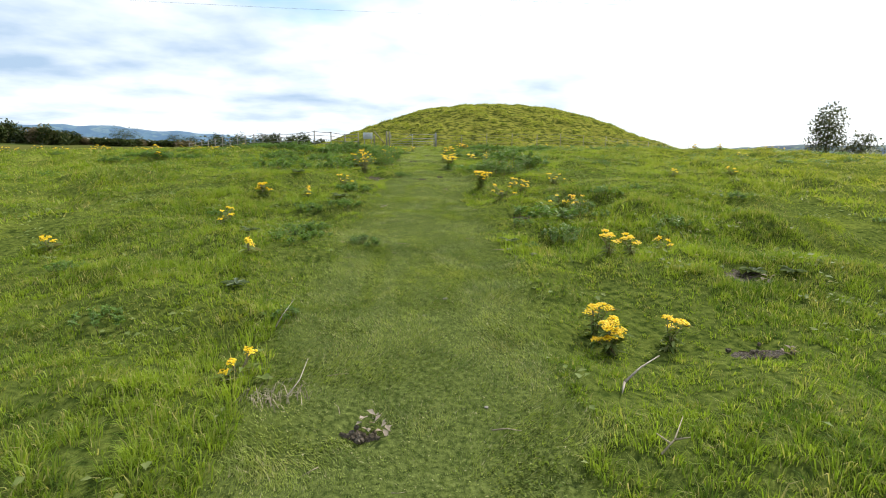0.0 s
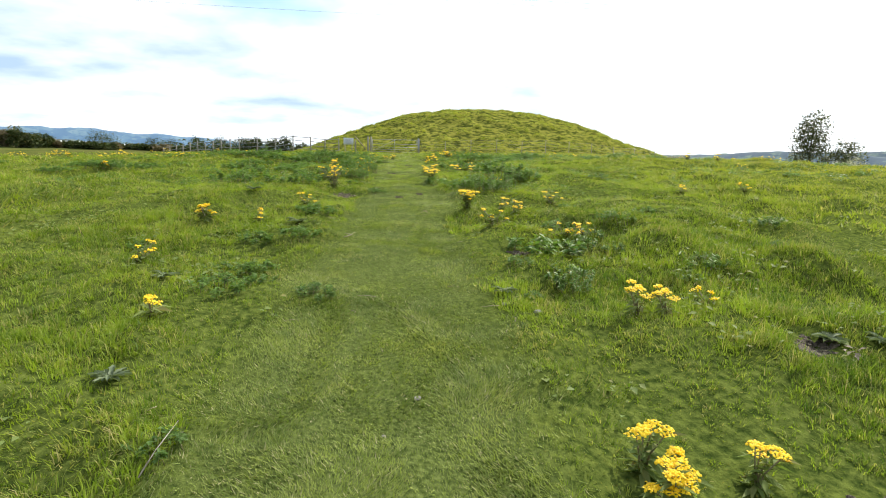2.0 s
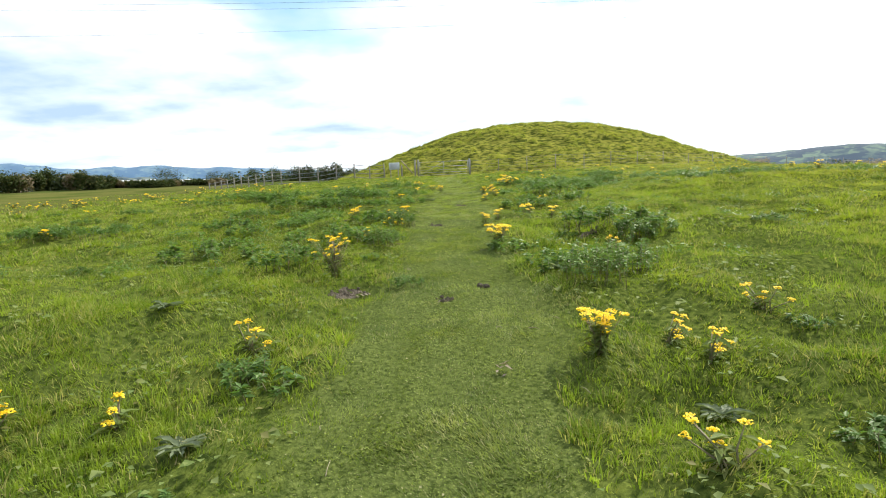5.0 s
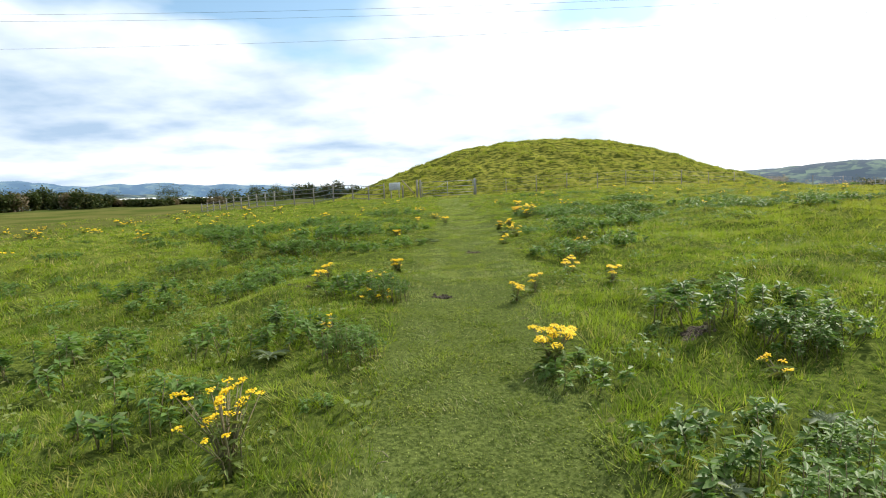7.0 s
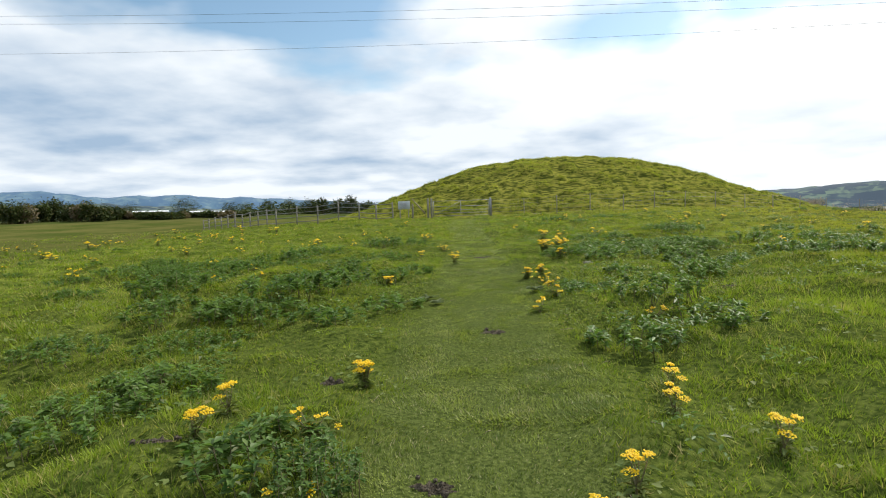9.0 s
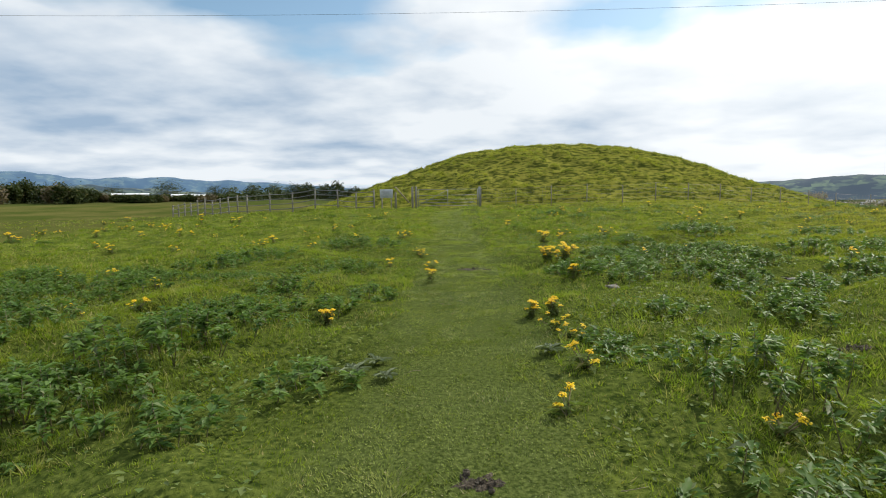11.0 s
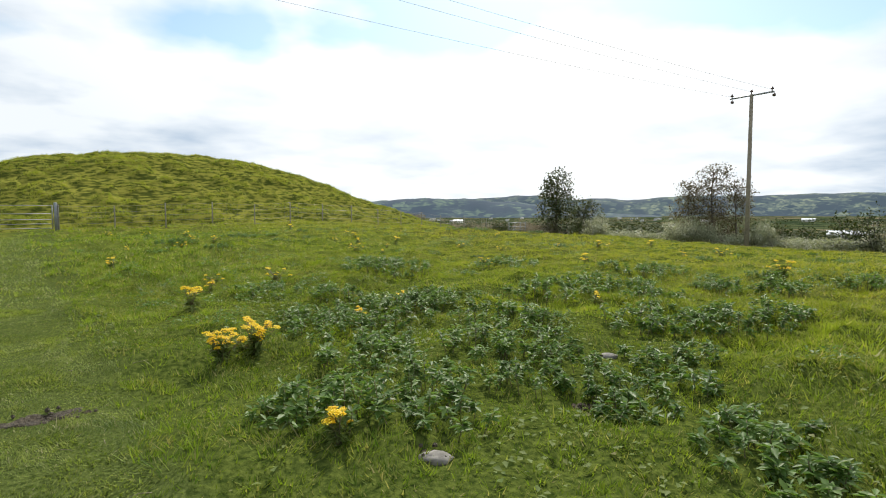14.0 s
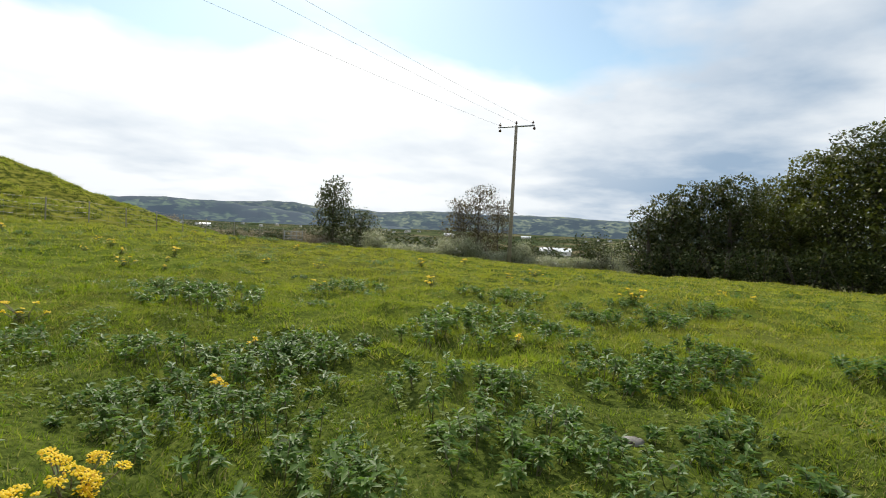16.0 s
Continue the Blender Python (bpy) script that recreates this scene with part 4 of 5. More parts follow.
def build_gate():
    x0, x1 = -2.86, 0.72
    gate = empty("field_gate", pose(0, GY, gz1(-1, GY) - 0.02), "closed galvanised steel field gate at the foot of the mound", "gate")
    for z in (0.18, 0.36, 0.54, 0.78, 1.12):
        bm = bmesh.new()
        tube(bm, [(x0 + 0.06, 0, z), (x1 - 0.06, 0, z)], [0.013, 0.013], 8)
        part("gate_bar", bm, GALV, gate)
    for x in (x0 + 0.06, (x0 + x1) / 2, x1 - 0.06):
        bm = bmesh.new()
        tube(bm, [(x, 0, 0.14), (x, 0, 1.15)], [0.02, 0.02], 8)
        part("gate_upright", bm, GALV, gate)
    bm = bmesh.new()
    tube(bm, [(x0 + 0.06, 0, 0.2), ((x0 + x1) / 2, 0, 1.1)], [0.015, 0.015], 6)
    part("gate_brace", bm, GALV, gate)
    for x, h in ((0.78, 1.24), (-2.92, 1.32), (-3.14, 1.30)):
        bm = bmesh.new()
        tube(bm, [(0, 0, -0.4), (0, 0, h - 0.03), (0, 0, h)], [0.065, 0.062, 0.045], 10)
        ob = part("gate_post", bm, GALV if x > 0 else POSTWOOD)
        ob.matrix_basis = pose(x, GY, gz1(x, GY))
        tagged(ob, "pale gate post beside the field gate", "post", "gate posts")
    st = empty("strut_post", pose(-4.12, GY - 0.05, gz1(-4.12, GY)), "pale wooden straining post with a slanting strut", "post")
    bm = bmesh.new()
    tube(bm, [(0, 0, -0.3), (0, 0, 0.9), (0, 0, 1.0)], [0.06, 0.06, 0.045], 8)
    part("post", bm, POSTWOOD, st)
    bm = bmesh.new()
    tube(bm, [(0.0, -0.06, 1.30), (0.80, -0.06, 0.36)], [0.04, 0.04], 8)
    part("strut", bm, STRAW, st, "pale slanting strut")
    sg = empty("information_sign", pose(-4.62, GY - 0.3, gz1(-4.62, GY - 0.3)), "pale information board on two legs beside the gate", "sign")
    for x in (-0.27, 0.27):
        bm = bmesh.new()
        box(bm, x - 0.03, x + 0.03, -0.02, 0.02, -0.2, 0.72, 0.005)
        part("leg", bm, POSTWOOD, sg)
    bm = bmesh.new()
    box(bm, -0.38, 0.38, -0.05, -0.022, 0.70, 1.20, 0.006)
    board = part("board", bm, SIGNFACE, sg, "pale grey board")
    for i in range(5):
        bm = bmesh.new()
        box(bm, -0.27, 0.27 - 0.12 * (i % 2), -0.056, -0.049, 1.07 - i * 0.07, 1.09 - i * 0.07)
        part("print_line", bm, SIGNINK, board)


build_gate()


# ---- power line ----
PX, PY = 37.6, 34.1


def build_pole():
    z0 = gz1(PX, PY)
    pole = empty("power_pole", pose(PX, PY, z0), "tall grey wooden power pole with a crossarm", "utility pole")
    bm = bmesh.new()
    H = 10.40 - z0
    tube(bm, [(0, 0, -0.5), (0.0, 0, H * 0.5), (0.02, 0, H - 0.05), (0.02, 0, H)], [0.15, 0.125, 0.105, 0.09], 12)
    part("shaft", bm, POLEWOOD, pole)
    d = Vector((0.12, 0.99, 0)).normalized()
    bm = bmesh.new()
    a, b = d * -1.45, d * 1.45
    tube(bm, [(a.x, a.y, H - 0.1), (b.x, b.y, H - 0.06)], [0.055, 0.055], 6)
    part("crossarm", bm, GALV, pole, "steel crossarm")
    for k in (-1.32, 0.0, 1.32):
        p = d * k
        bm = bmesh.new()
        z = H - 0.05 if k else H + 0.02
        tube(bm, [(p.x, p.y, z), (p.x, p.y, z + 0.1), (p.x, p.y, z + 0.12), (p.x, p.y, z + 0.17), (p.x, p.y, z + 0.19), (p.x, p.y, z + 0.28)],
             [0.03, 0.03, 0.1, 0.1, 0.07, 0.04], 10)
        part("insulator", bm, PORCELAIN, pole, "dark brown insulator")
        bm = bmesh.new()
        q = p + d * (0.12 if k >= 0 else -0.0) + Vector((0.1, -0.08, 0))
        tube(bm, [(q.x, q.y, H - 0.12), (q.x, q.y, H - 0.2), (q.x, q.y, H - 0.22), (q.x, q.y, H - 0.34), (q.x, q.y, H - 0.38)], [0.02, 0.03, 0.1, 0.1, 0.03], 8)
        part("hanging_insulator", bm, PORCELAIN, pole, "dark hanging insulator")
    for n, (k, lift) in enumerate(((-1.32, 0.2), (0.0, 0.3), (1.32, 0.2))):
        p = Vector((PX, PY, 0)) + d * k
        bm = bmesh.new()
        pts = []
        for i in range(41):
            f = i / 40
            x, y = p.x + (-52 - p.x) * f, p.y + 0.6 * f
            pts.append((x, y, 10.25 + lift + (1.9 if k > 1 else 3.2) * f - 4 * 1.2 * f * (1 - f)))
        tube(bm, pts, [0.005] * len(pts), 5)
        tagged(part("power_cable", bm, CABLE), "thin dark overhead power cable", "cable", "overhead power cables")


build_pole()


# ---- trees, bushes and hedges ----
def crown_points(rs, blobs, n):
    """Points in the shells of several overlapping masses."""
    vol = np.array([b[3] * b[4] * b[5] for b in blobs])
    pick = rs.choice(len(blobs), n, p=vol / vol.sum())
    d = rs.randn(n, 3)
    d /= np.linalg.norm(d, axis=1)[:, None]
    r = rs.uniform(0.35, 1.05, n) ** 0.6
    b = np.array(blobs)[pick]
    p = b[:, :3] + d * b[:, 3:] * r[:, None]
    p = p + 0.08 * b[:, 3:] * rs.randn(n, 3)
    return p + 0.27 * b[:, 3:] * np.stack([vnoise(p[:, 0], p[:, 2], 0.5, s) for s in (1, 2, 3)], -1)


def tree(name, x, y, height, width, mat, seed, label, leaves, size, trunk=0.14, bare=0.15, lean=0.0, category="tree", full=False):
    rs = np.random.RandomState(seed)
    z = gz1(x, y)
    top = empty(name, pose(x, y, z), label, category)
    bm = bmesh.new()
    tube(bm, [(0, 0, -0.3), (lean * 0.3, 0, height * 0.3), (lean * 0.7, 0.1, height * 0.65), (lean, 0, height * 0.92)], [trunk, trunk * 0.8, trunk * 0.45, 0.02], 8)
    part("trunk", bm, BARK, top)
    bm = bmesh.new()
    blobs = []
    nb = 13
    for i in range(nb):
        f = bare + (0.95 - bare) * (i + 0.5) / nb
        a = i * 2.4 + rs.rand()
        w = width * 0.5 * math.sin(math.pi * min(1, 0.18 + f * 0.82)) ** 0.7 * rs.uniform(0.55, 1.0)
        base = Vector((lean * f, 0, height * max(0.08, f - 0.18)))
        end = Vector((lean * f + math.cos(a) * w, math.sin(a) * w, height * f))
        mid = base.lerp(end, 0.5) + Vector((0, 0, -0.05 * height))
        tube(bm, [base, mid, end], [trunk * 0.4 * (1.1 - f), trunk * 0.22, 0.012], 5)
        for k in range(3):
            e2 = end + Vector(rs.uniform(-0.3, 0.3, 3)) * width * 0.6
            tube(bm, [mid.lerp(end, 0.5), e2], [trunk * 0.12, 0.008], 4)
        s = width * (rs.uniform(0.20, 0.31) if full else rs.uniform(0.22, 0.34))
        blobs.append((end.x * 0.8, end.y * 0.8, min(end.z, height - s * 0.8), s, s, s * rs.uniform(0.8, 1.3)))
    tagged(part("branching", bm, BARK, top), kind="stuff")
    p = crown_points(rs, blobs, leaves)
    if full:
        # leaves massed on the faces of the boughs, the crown rounded off at the top
        b = np.array(blobs)[rs.choice(len(blobs), leaves)]
        d = rs.randn(leaves, 3)
        d /= np.linalg.norm(d, axis=1)[:, None]
        p = b[:, :3] + d * b[:, 3:] * (rs.uniform(0.72, 1.0, leaves) + 0.16 * vnoise(d[:, 0] * 3 + b[:, 0], d[:, 2] * 3 + b[:, 2], 0.7, seed))[:, None]
        p[:, 2] = np.minimum(p[:, 2], height * (1.0 - 0.10 * (np.hypot(p[:, 0], p[:, 1]) / (width * 0.5)) ** 2) + 0.12 * rs.randn(leaves))
    v, f = leaves_at(rs, p, size, -0.8, 0.65)
    leaf_part("crown", v, f, mat, top)
    return top


def bush(name, x, y, rx, ry, h, mat, seed, label, leaves, size, category="bush", turn=0.0):
    rs = np.random.RandomState(seed)
    top = empty(name, pose(x, y, gz1(x, y), 0, 0, turn), label, category)
    bm = bmesh.new()
    for k in range(9):
        a = rs.rand() * 6.28
        tube(bm, [(rx * 0.3 * math.cos(a), ry * 0.3 * math.sin(a), -0.1), (rx * 0.8 * math.cos(a), ry * 0.8 * math.sin(a), h * rs.uniform(0.5, 0.95))], [0.03, 0.008], 4)
    tagged(part("branching", bm, BARK, top), kind="stuff")
    blobs = []
    for k in range(9):
        a, r = rs.rand() * 6.28, math.sqrt(rs.rand()) * 0.75
        s = rs.uniform(0.35, 0.55)
        blobs.append((rx * r * math.cos(a), ry * r * math.sin(a), h * rs.uniform(0.25, 0.62), rx * s, ry * s, h * s * 0.8))
    p = crown_points(rs, blobs, leaves)
    p[:, 2] = np.abs(p[:, 2])
    v, f = leaves_at(rs, p, size, -0.7, 0.65)
    leaf_part("foliage", v, f, mat, top)
    return top


def seen_from_field(bearing, away):
    """A place on the plan by its bearing and distance from the end of the walk."""
    return 0.4 + away * math.sin(radians(bearing)), 19.5 + away * math.cos(radians(bearing))


def build_trees():
    tree("hedgerow_tree", 36.0, 49.2, 6.2, 3.4, TREE_LEAF, 2, "slender dark-leaved tree at the field edge", 5200, 0.22, 0.13, 0.0, 0.2)
    tree("hedgerow_tree", 38.4, 48.2, 3.9, 2.8, TREE_LEAF, 3, "low dark tree leaning at the field edge", 2400, 0.22, 0.09, 0.0, 0.3)
    tree("thin_tree", 41.0, 38.2, 6.5, 3.0, BROWN_LEAF, 4, "thin half-bare tree beside the power pole", 4400, 0.16, 0.10, 0.12)
    tree("thin_tree", 40.6, 39.8, 5.4, 2.8, BROWN_LEAF, 5, "thin half-bare tree beside the power pole", 2600, 0.17, 0.07, 0.15)
    tree("thin_tree", 42.0, 36.9, 5.2, 2.6, BROWN_LEAF, 6, "thin half-bare tree beside the power pole", 2600, 0.17, 0.07, 0.15)
    row = ((82.2, 41, 4.9, 3.4), (84.2, 42, 6.2, 4.2), (86.6, 43, 7.0, 5.0), (89.2, 42, 7.3, 4.8), (91.6, 46, 7.4, 5.2), (93.8, 42, 7.2, 5.4), (96.6, 41, 8.8, 6.0),
           (99.8, 41, 10.0, 7.2), (103.6, 40, 10.6, 7.6), (108, 40, 11.0, 8.0), (113, 40, 11.0, 8.2), (85.2, 48, 6.6, 5.0), (89.5, 49, 7.4, 5.4), (94.5, 49, 8.2, 6.0), (100, 50, 10.4, 7.0))
    for i, (az, dd, h, w) in enumerate(row):
        x, y = seen_from_field(az, dd)
        tree("broadleaf_tree", x, y, h, w, OAK_LEAF if i in (5, 6, 8) else TREE_LEAF, 20 + i, "broad dark-crowned tree in the boundary row", int((175 if i < 11 else 90) * h * w), 0.25, 0.2, 0.06, full=True)
    rs = np.random.RandomState(8)
    for i, (x, y) in enumerate(along([(37.6, 47.4), (37.4, 44.0), (38.2, 40.0), (38.8, 36.5), (39.4, 31.5), (40.0, 27.5), (40.2, 24)], 1.4)):
        tall = any(lo < y < hi for lo, hi in ((44.6, 47.8), (37.0, 40.8), (32.8, 35.2), (27.0, 28.6)))
        h = rs.uniform(1.9, 2.5) if tall else rs.uniform(1.0, 1.4)
        bush("bramble_bush", x + rs.uniform(-0.6, 0.6), y, rs.uniform(1.2, 1.6), rs.uniform(1.2, 1.6), h, BRAMBLE, 100 + i,
             "tall grey-green bramble with pale seed heads" if tall else "low silvery bramble tangle along the field boundary", 3000 if tall else 2200, 0.12)
    for az, dd, r, h in ((69.8, 43.5, 1.5, 2.3), (72.0, 43, 1.4, 2.0), (76.6, 42, 1.5, 3.2), (78.4, 41.5, 1.5, 2.6), (82, 39.5, 1.6, 2.2), (85.4, 39, 1.7, 2.4), (88.8, 38.6, 1.7, 2.3), (92, 38.4, 1.8, 2.5),
                         (95.4, 38, 1.8, 2.5), (98.8, 37.6, 1.9, 2.6), (102.4, 37.2, 1.9, 2.6), (106.4, 37, 2.0, 2.7), (111, 37, 2.0, 2.7), (42.5, 58, 1.9, 2.6), (44.8, 60, 2.0, 2.5), (36.0, 62, 1.7, 2.2)):
        x, y = seen_from_field(az, dd)
        bush("hawthorn_bush", x, y, r, r, h, HEDGE_LEAF, int(x * 10), "rounded dark hawthorn bush at the field edge", 1100, 0.19)
    # scrub on the slope beyond the mound
    for i, (x, y) in enumerate(along([(31.5, 64), (32.5, 58), (33, 53.5), (33, 50.6), (31.5, 49.4), (35.5, 48.9)], 1.5)):
        bush("scrub", x, y, 1.3, 1.3, 1.35 + 0.35 * (i % 2), SCRUBLEAF, 300 + i, "low dry pinkish-brown scrub behind the wire fence", 1300, 0.13)
    for i, (x, y) in enumerate(along([(33.5, 76), (34, 66), (33, 60), (31.5, 53), (30.5, 50)], 1.9)):
        bush("bank_scrub", x + rs.uniform(-0.5, 0.5), y, 1.5, 1.5, 1.0 + 0.5 * rs.rand(), HEDGE_LEAF if i % 3 else SCRUBLEAF, 500 + i, "rough green scrub on the bank beside the mound", 800, 0.17)
    # hedge across the far side of the north-west field, tall in the west and low beside the sheds
    for i in range(44):
        az = -58 + i * 0.8
        dd = 118 + 4 * math.sin(i * 0.9)
        h = float(np.interp(az, [-58, -42, -39, -37.4, -35.1, -33.4, -29, -25], [3.4, 3.3, 3.5, 2.8, 2.2, 1.4, 1.1, 1.1])) * rs.uniform(0.85, 1.15)
        bush("hedge_bush", dd * math.sin(radians(az)), 14 + dd * math.cos(radians(az)), 2.3, 1.8, h * 1.15, HEDGE_LEAF if i % 5 else BROWN_LEAF, 400 + i, "unclipped dark hedge bush along the field boundary", 1150, 0.48, "hedge")
    for i, (az, dd, h, w) in enumerate(((-29.1, 310, 9.5, 15), (-36.2, 240, 5.0, 12), (-37.6, 235, 5.4, 12), (-41, 220, 6.0, 13), (-33.5, 330, 7, 12), (-25.0, 280, 6.0, 9), (-23.6, 270, 5.5, 8), (-21.5, 200, 5.4, 6), (-19.5, 190, 5.0, 6),
                                        (-17.5, 150, 3.8, 5), (-16.3, 152, 4.2, 5), (-14.6, 150, 3.7, 5), (-13.4, 146, 4.4, 4), (-11.8, 150, 3.4, 6), (-10.4, 150, 3.2, 6))):
        tree("field_tree", dd * math.sin(radians(az)), 14 + dd * math.cos(radians(az)), h, w, HEDGE_LEAF, 60 + i, "rounded dark tree standing beyond the hedge", 2200, 0.022 * w + 0.28, 0.2, 0.1)


build_trees()


# ---- distance ----
def woods(name, label, places, mat, leaves, size, seed):
    rs = np.random.RandomState(seed)
    pts = []
    for x, y, rx, ry, h in places:
        n = leaves
        a, r = rs.rand(n) * 6.28, np.sqrt(rs.rand(n))
        px, py = x + rx * r * np.cos(a), y + ry * r * np.sin(a)
        pz = ground_z(px, py) + h * rs.rand(n) * (0.75 + 0.25 * vnoise(px, py, h * 1.5, seed))
        pts.append(np.stack([px, py, pz], -1))
    v, f = leaves_at(rs, np.concatenate(pts), size, 0.1, 0.8)
    return tagged(mesh_object(name, v, f, mat), label, "woodland", kind="stuff")


def vn1(a, b, seed):
    return float(vnoise(np.array([a]), np.array([b]), 1.0, seed)[0])


def hill_material(name, c1, c2, c3, haze_glow):
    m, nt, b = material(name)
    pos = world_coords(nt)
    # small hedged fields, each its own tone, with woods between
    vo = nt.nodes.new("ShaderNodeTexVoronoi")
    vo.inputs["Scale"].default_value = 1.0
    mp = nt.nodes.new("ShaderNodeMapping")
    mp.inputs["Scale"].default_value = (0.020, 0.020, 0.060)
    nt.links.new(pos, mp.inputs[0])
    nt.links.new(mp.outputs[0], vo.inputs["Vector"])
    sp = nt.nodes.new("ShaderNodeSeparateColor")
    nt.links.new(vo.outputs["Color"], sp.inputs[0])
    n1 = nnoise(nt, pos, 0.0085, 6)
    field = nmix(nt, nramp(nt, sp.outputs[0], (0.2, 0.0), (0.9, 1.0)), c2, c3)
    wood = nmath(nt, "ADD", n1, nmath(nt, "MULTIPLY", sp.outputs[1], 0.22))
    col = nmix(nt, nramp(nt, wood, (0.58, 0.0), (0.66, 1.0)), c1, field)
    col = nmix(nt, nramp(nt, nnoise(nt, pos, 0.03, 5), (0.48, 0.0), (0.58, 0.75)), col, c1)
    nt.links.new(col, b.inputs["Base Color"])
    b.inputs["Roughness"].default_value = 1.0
    # blue haze of distance put in as emission
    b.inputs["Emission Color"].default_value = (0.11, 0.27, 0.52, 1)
    b.inputs["Emission Strength"].default_value = haze_glow
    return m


def ridge(name, label, dist, tops, mat, depth, seed):
    """A range of hills, its crest given as bearing and height."""
    n, k = 240, 12
    v = []
    az0, az1 = tops[0][0], tops[-1][0]
    for j in range(k):
        f = j / (k - 1)
        for i in range(n):
            u = i / (n - 1)
            az = az0 + (az1 - az0) * u
            crest = np.interp(az, [t[0] for t in tops], [t[1] for t in tops])
            crest += 5 * vn1(az * 0.6, seed * 3, seed) + 2.5 * vn1(az * 2.2, seed * 5, seed)
            d = dist + depth * f
            prof = math.sin(min(1.0, f * 1.25) * math.pi / 2) ** 1.3
            fold = 0.10 * crest * vn1(az * 0.8, f * 5, seed + 7) * math.sin(math.pi * f)
            v.append((math.sin(radians(az)) * d, 15 + math.cos(radians(az)) * d, -45 + (crest + 45) * prof + fold))
    idx = np.arange(n * k).reshape(k, n)
    faces = np.stack([idx[:-1, :-1], idx[:-1, 1:], idx[1:, 1:], idx[1:, :-1]], -1).reshape(-1, 4)
    tagged(mesh_object(name, v, faces, mat, True), label, "hills", kind="structure")


def build_distance():
    # bluish base tones and emission paint the haze over the far ranges
    blue = hill_material("far_hills_blue_haze", (0.04, 0.07, 0.10), (0.06, 0.10, 0.12), (0.11, 0.15, 0.14), 0.38)
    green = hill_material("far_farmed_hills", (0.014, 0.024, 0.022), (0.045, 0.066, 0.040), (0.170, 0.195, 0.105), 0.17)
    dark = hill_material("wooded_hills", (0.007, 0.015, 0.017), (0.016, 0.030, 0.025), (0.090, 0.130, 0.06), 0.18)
    ridge("backdrop_hills_west", "far hills under cloud, tinted blue for haze", 3900, ((-80, 60), (-60, 110), (-50, 165), (-42.4, 205), (-39.7, 214), (-36.6, 181), (-34.7, 167), (-31.3, 169), (-28.7, 183),
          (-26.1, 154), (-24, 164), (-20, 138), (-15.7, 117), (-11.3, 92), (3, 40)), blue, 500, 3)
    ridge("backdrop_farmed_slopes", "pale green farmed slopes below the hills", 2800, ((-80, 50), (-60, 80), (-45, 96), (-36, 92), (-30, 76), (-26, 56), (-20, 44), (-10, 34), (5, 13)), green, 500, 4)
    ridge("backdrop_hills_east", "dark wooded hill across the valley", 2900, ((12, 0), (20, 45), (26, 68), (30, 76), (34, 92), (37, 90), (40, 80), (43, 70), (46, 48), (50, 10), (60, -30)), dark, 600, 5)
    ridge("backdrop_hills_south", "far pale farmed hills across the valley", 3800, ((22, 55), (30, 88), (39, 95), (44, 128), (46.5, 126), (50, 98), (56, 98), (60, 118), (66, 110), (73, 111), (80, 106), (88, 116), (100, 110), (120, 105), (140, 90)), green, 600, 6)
    rs = np.random.RandomState(12)
    near = [(rs.uniform(-160, -20), rs.uniform(150, 330), rs.uniform(6, 22), rs.uniform(4, 8), rs.uniform(3, 5)) for _ in range(26)]
    woods("far_trees_west", "dark hedges and trees beyond the field", near, HEDGE_LEAF, 260, 1.1, 2)
    val = []
    for _ in range(230):
        az, d = radians(rs.uniform(22, 110)), 220 * (9 ** rs.rand())
        val.append((math.sin(az) * d, 15 + math.cos(az) * d, rs.uniform(20, 44) * (0.6 + d / 500), rs.uniform(3, 7) * (0.6 + d / 500), rs.uniform(7, 12)))
    woods("valley_woods", "dark hedges and woods in the valley", val, HEDGE_LEAF, 150, 4.6, 3)


def shed(x, y, w, d, h, turn, wall, roof, name, label):
    z = gz1(x, y)
    top = empty(name, pose(x, y, z, 0, 0, turn), label, "building")
    bm = bmesh.new()
    box(bm, -w / 2, w / 2, -d / 2, d / 2, -0.5, h)
    part("wall", bm, wall, top, smooth=False)
    bm = bmesh.new()
    o = 0.3
    a = [bm.verts.new(p) for p in ((-w / 2 - o, -d / 2 - o, h), (w / 2 + o, -d / 2 - o, h), (w / 2 + o, 0, h + d * 0.22), (-w / 2 - o, 0, h + d * 0.22), (-w / 2 - o, d / 2 + o, h), (w / 2 + o, d / 2 + o, h))]
    bm.faces.new((a[0], a[1], a[2], a[3]))
    bm.faces.new((a[3], a[2], a[5], a[4]))
    bm.faces.new((a[0], a[3], a[4]))
    bm.faces.new((a[1], a[5], a[2]))
    part("roof", bm, roof, top, smooth=False)
    for i in range(3):
        bm = bmesh.new()
        cx = -w / 2 + (i + 0.5) * w / 3
        box(bm, cx - 0.6, cx + 0.6, -d / 2 - 0.06, -d / 2 + 0.05, h * 0.35, h * 0.75)
        part("window", bm, PANE, top, smooth=False)


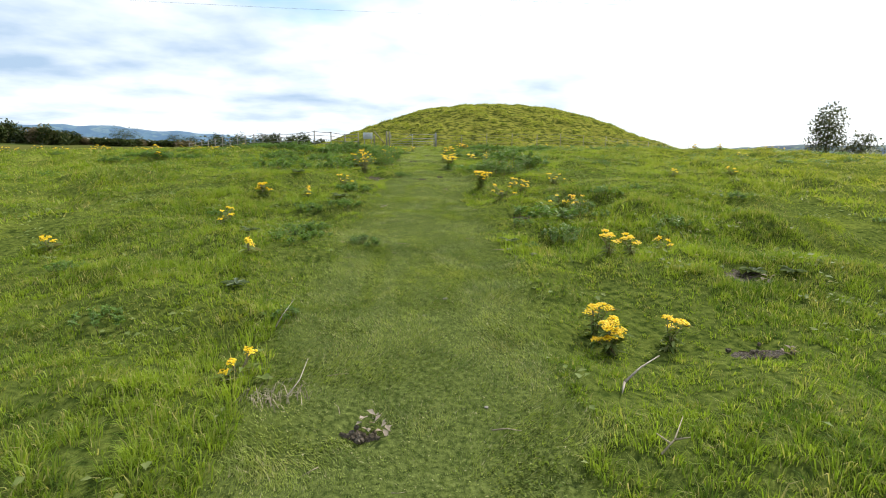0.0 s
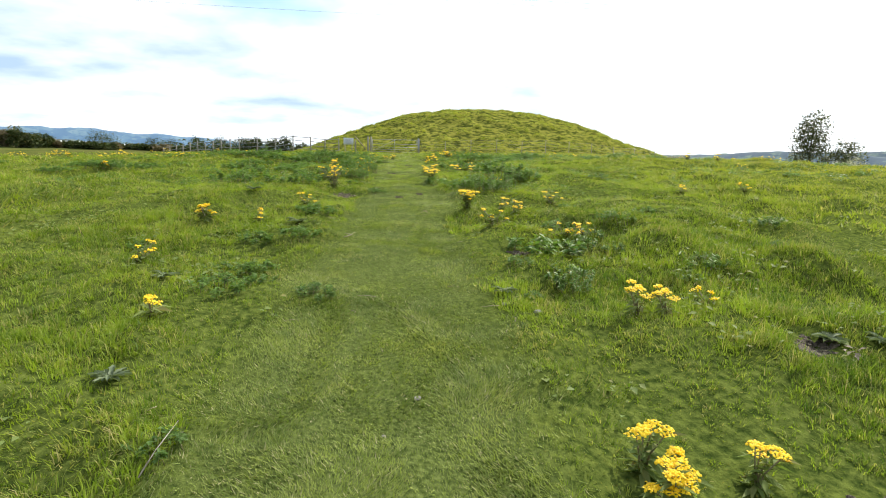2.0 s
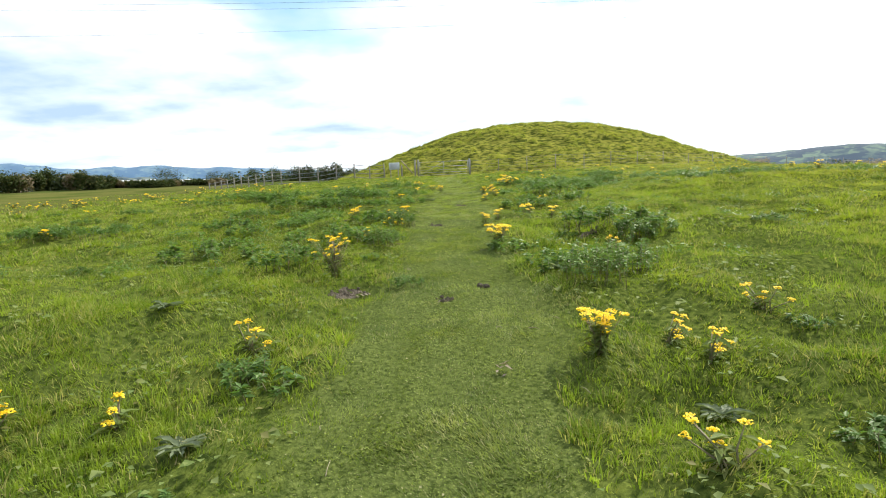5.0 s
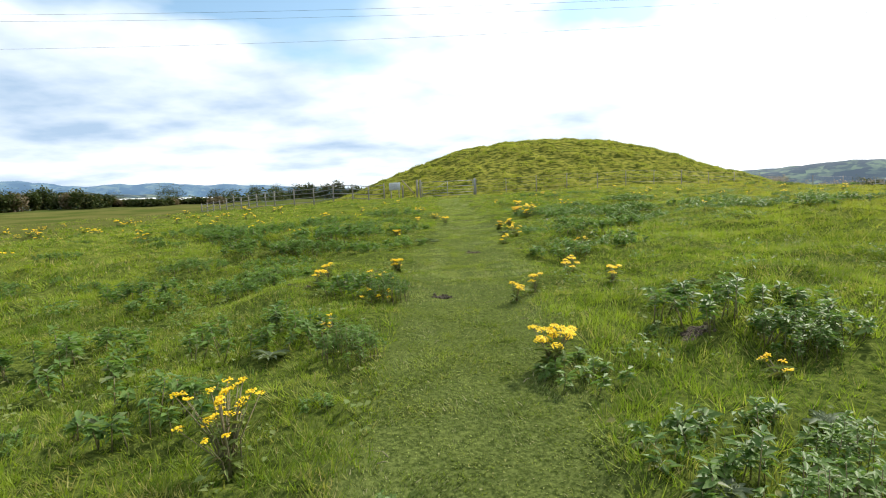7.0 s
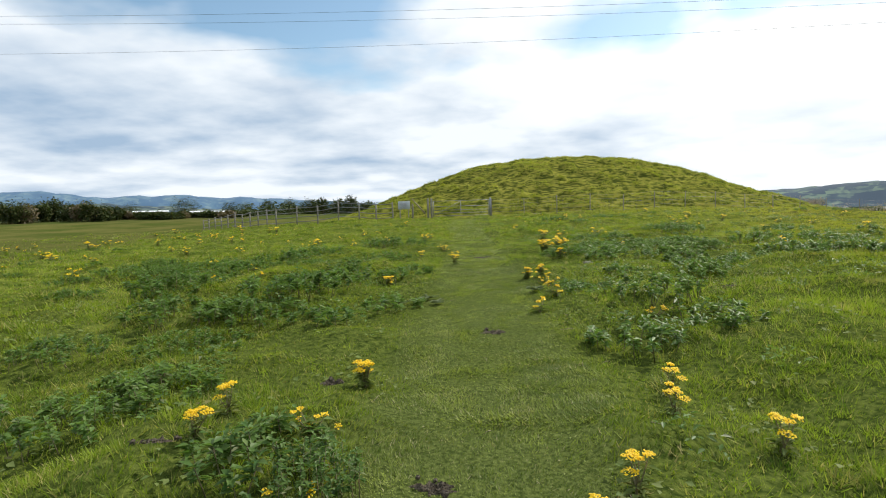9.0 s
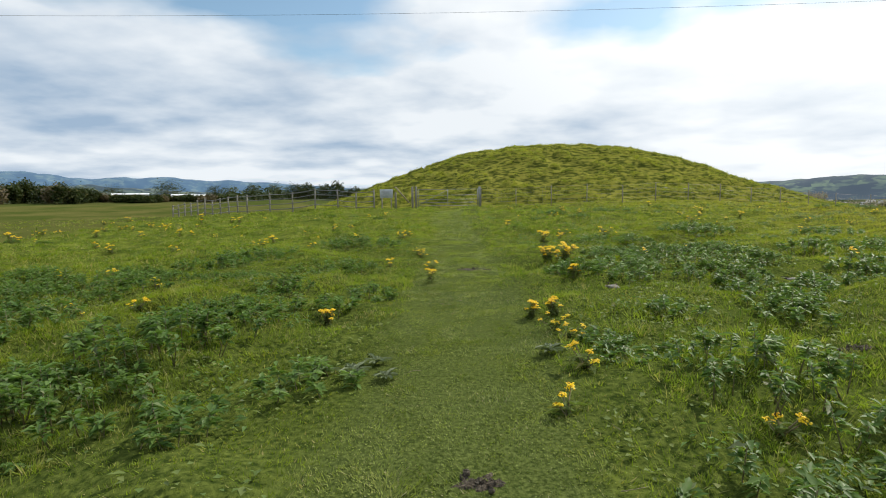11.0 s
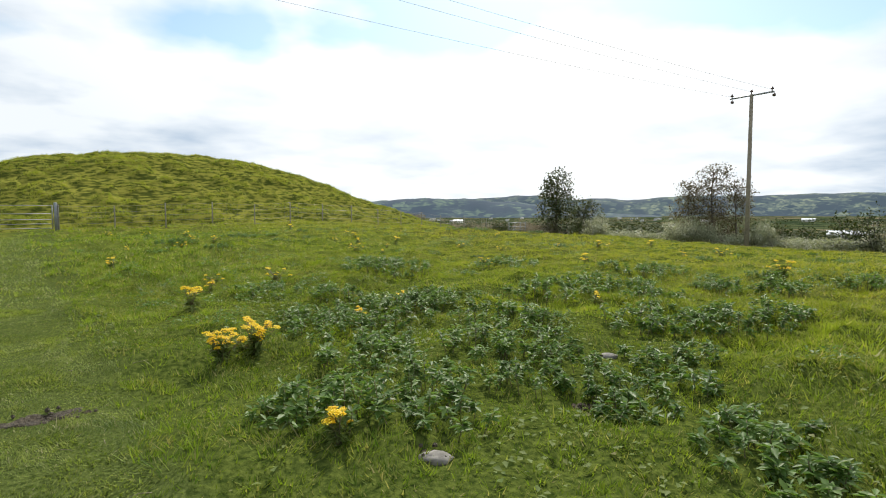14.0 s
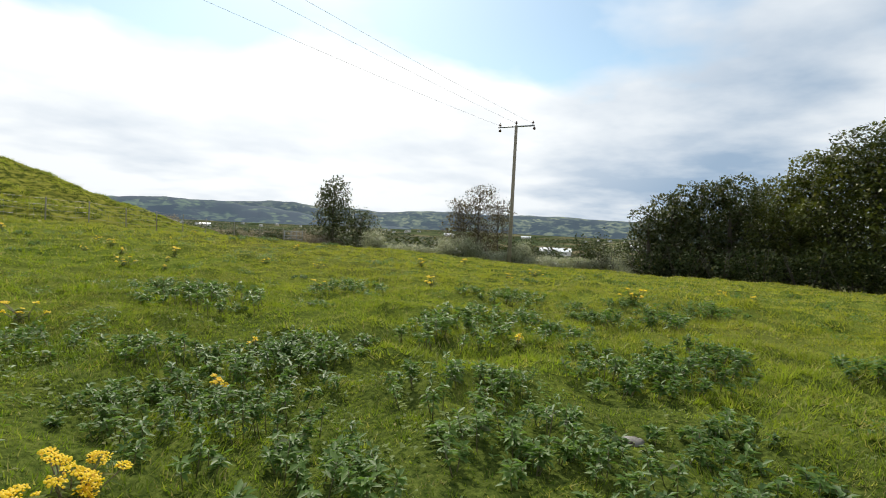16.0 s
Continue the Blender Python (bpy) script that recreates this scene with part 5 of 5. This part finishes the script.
def build_buildings():
    for az, dd, w, d, h, t in ((-32.2, 172, 8.5, 1.6, 2.2, 30), (-28.2, 168, 3.6, 2.6, 1.6, 26), (-27.1, 166, 3.6, 3.4, 1.3, 24), (-26.3, 164, 2.6, 4.0, 1.1, 20), (-25.5, 163, 2.0, 2.6, 0.7, 20)):
        x, y = dd * math.sin(radians(az)), 14 + dd * math.cos(radians(az))
        shed(x, y, w, d, h, t, POSTWOOD, ROOFWHITE, "farm_shed", "low white-roofed farm shed beyond the hedge")
    for az, dd, w in ((72.8, 620, 34), (81, 900, 26), (38, 1500, 26), (62, 1500, 26), (70, 1700, 30)):
        a = radians(az)
        shed(math.sin(a) * dd, 15 + math.cos(a) * dd, w, 16, 5, -az, RENDERWALL, ROOFWHITE, "valley_shed", "pale long shed on the valley floor")
    rs = np.random.RandomState(4)
    for i in range(46):
        a, dd = radians(rs.choice([rs.uniform(74, 92), rs.uniform(26, 60)])), rs.uniform(1500, 2400)
        shed(math.sin(a) * dd, 15 + math.cos(a) * dd, rs.uniform(9, 18), 8, 5, rs.uniform(-40, 40), RENDERWALL, SLATE, "far_house", "small pale house in the far valley town")


build_distance()
build_buildings()


# ---- small things on the turf ----
def stick(points, r, mat, name, label, x, y, turn=0):
    bm = bmesh.new()
    for line in points:
        tube(bm, line, list(np.linspace(r, r * 0.35, len(line))), 5)
    ob = part(name, bm, mat)
    ob.matrix_basis = pose(x, y, gz1(x, y) + 0.02, 0, 0, turn)
    tagged(ob, label, "stick")


def build_small():
    rs = np.random.RandomState(21)
    stick([[(0, 0, 0.02), (0.06, 0.12, 0.06), (0.14, 0.22, 0.10)], [(0, 0, 0.02), (0.0, -0.09, 0.0)]], 0.007, DEADWOOD, "dead_branch", "bent grey dead stick in the grass", 0.97, 2.36, -25)
    stick([[(0, 0, 0), (0.07, 0.05, 0.03), (0.13, 0.12, 0.09)], [(0.07, 0.05, 0.03), (0.12, 0.03, 0.05)], [(0.05, 0.04, 0.02), (0.02, 0.1, 0.03)]], 0.005, STRAW, "dead_branch", "pale dry forked stalk in the grass", 0.91, 1.80, 0)
    stick([[(0, 0, 0), (0.03, 0.12, 0.03), (0.04, 0.26, 0.08)]], 0.004, DEADWOOD, "dead_stalk", "dark dry weed stalk leaning from the grass", -0.58, 2.25, 0)
    stick([[(0, 0, 0), (0.02, 0.09, 0.05), (0.06, 0.2, 0.11)]], 0.003, DEADWOOD, "dead_stalk", "dark dry weed stalk leaning from the grass", -0.8, 2.9, 0)
    stick([[(0, 0, 0.01), (0.05, 0.16, 0.01), (0.07, 0.3, 0.02)], [(0.05, 0.16, 0.01), (-0.02, 0.2, 0.02)]], 0.006, STRAW, "straw_stalk", "pale straw stalk lying on the path", -0.5, 6.35, 0)
    stick([[(0, 0, 0.015), (0.06, 0.004, 0.022), (0.12, 0.0, 0.015)]], 0.004, STRAW, "straw_stalk", "short pale straw lying on the path", 0.30, 1.99, -3)
    for i in range(70):
        y = rs.uniform(1.3, 24)
        x = float(path_x(y)) + rs.uniform(-0.9, 0.9)
        L = rs.uniform(0.04, 0.13)
        stick([[(0, 0, 0.012), (L * 0.5, rs.uniform(-0.01, 0.01), 0.018), (L, rs.uniform(-0.02, 0.02), 0.014)]], 0.0022, STRAW, "straw_stalk", "short pale straw lying on the path", x, y, rs.rand() * 360)
    # dry grass tangle
    n = 90
    x, y = -0.65 + 0.08 * rs.randn(n), 2.24 + 0.05 * rs.randn(n)
    ob = blades("dry_grass_tangle", "tangle of dead straw-coloured grass at the path edge", x, y, rs.uniform(0.04, 0.10, n), np.full(n, 0.0022), STRAW, 1.2, 44)
    spots = np.repeat(np.array(((-0.14, 2.08), (-0.20, 2.13), (-0.72, 9.2), (2.62, 3.95), (2.05, 2.8), (0.3, 7.6))), 9, 0) + 0.025 * rs.randn(54, 2)
    pts = np.column_stack([spots, sheet_z(spots[:, 0], spots[:, 1]) + 0.01 + 0.05 * rs.rand(54)])
    v, f = leaves_at(rs, pts, 0.042, 0.0, 0.5)
    tagged(mesh_object("withered_leaf_litter", v, f, SCRUBLEAF), "pale withered weed leaves beside bare soil", "weeds", kind="stuff")
    # bare soil in scrapes
    for i, (hx, hy, hr, hd) in enumerate(HOLES):
        k, rings = 30, 8
        v, f = [], []
        edge = [0.64 + 0.16 * math.sin(2 * q * 6.28 / k + i) + 0.12 * math.sin(5 * q * 6.28 / k + 2.1 * i) + 0.10 * rs.randn() for q in range(k)]
        for ring in range(rings):
            for q in range(k):
                rr = hr * edge[q] * ring / (rings - 1)
                px, py = hx + rr * math.cos(q * 6.28 / k), hy + rr * 0.7 * math.sin(q * 6.28 / k)
                v.append((px, py, gz1(px, py) + 0.006 - 0.02 * (ring == rings - 1) + 0.008 * rs.randn()))
        for ring in range(rings - 1):
            for q in range(k):
                f.append((ring * k + q, ring * k + (q + 1) % k, (ring + 1) * k + (q + 1) % k, (ring + 1) * k + q))
        tagged(mesh_object("soil_scrape", v, f, SOIL, False), "bare dark crumbly soil where an animal has dug", "soil", "soil scrapes in the turf")
        for j in range(7):
            bm = bmesh.new()
            bmesh.ops.create_icosphere(bm, subdivisions=1, radius=rs.uniform(0.008, 0.02))
            for w in bm.verts:
                w.co *= rs.uniform(0.7, 1.2)
            a, r = rs.rand() * 6.28, hr * rs.rand()
            px, py = hx + r * math.cos(a), hy + r * 0.75 * math.sin(a)
            ob = part("soil_clod", bm, SOIL, smooth=False)
            ob.matrix_basis = pose(px, py, gz1(px, py) + 0.016)
            tagged(ob, "small crumbling clod of dry soil", "clod", "soil clods")
    for x, y, s in ((0.16, 3.48, 0.022), (1.72, 19.17, 0.085), (0.02, 3.2, 0.012), (0.3, 2.2, 0.012), (4.26, 20.02, 0.09), (0.75, 4.6, 0.03), (0.95, 4.5, 0.035)):
        bm = bmesh.new()
        bmesh.ops.create_icosphere(bm, subdivisions=2, radius=s)
        for w in bm.verts:
            w.co = Vector((w.co.x * rs.uniform(0.75, 1.2), w.co.y * rs.uniform(0.6, 1.0), w.co.z * rs.uniform(0.2, 0.42)))
        ob = part("stone", bm, STONE)
        ob.matrix_basis = pose(x, y, gz1(x, y) + s * 0.1, 0, 0, rs.rand() * 360)
        tagged(ob, "pale flat stone lying in the turf", "stone", "stones in the turf")


build_small()
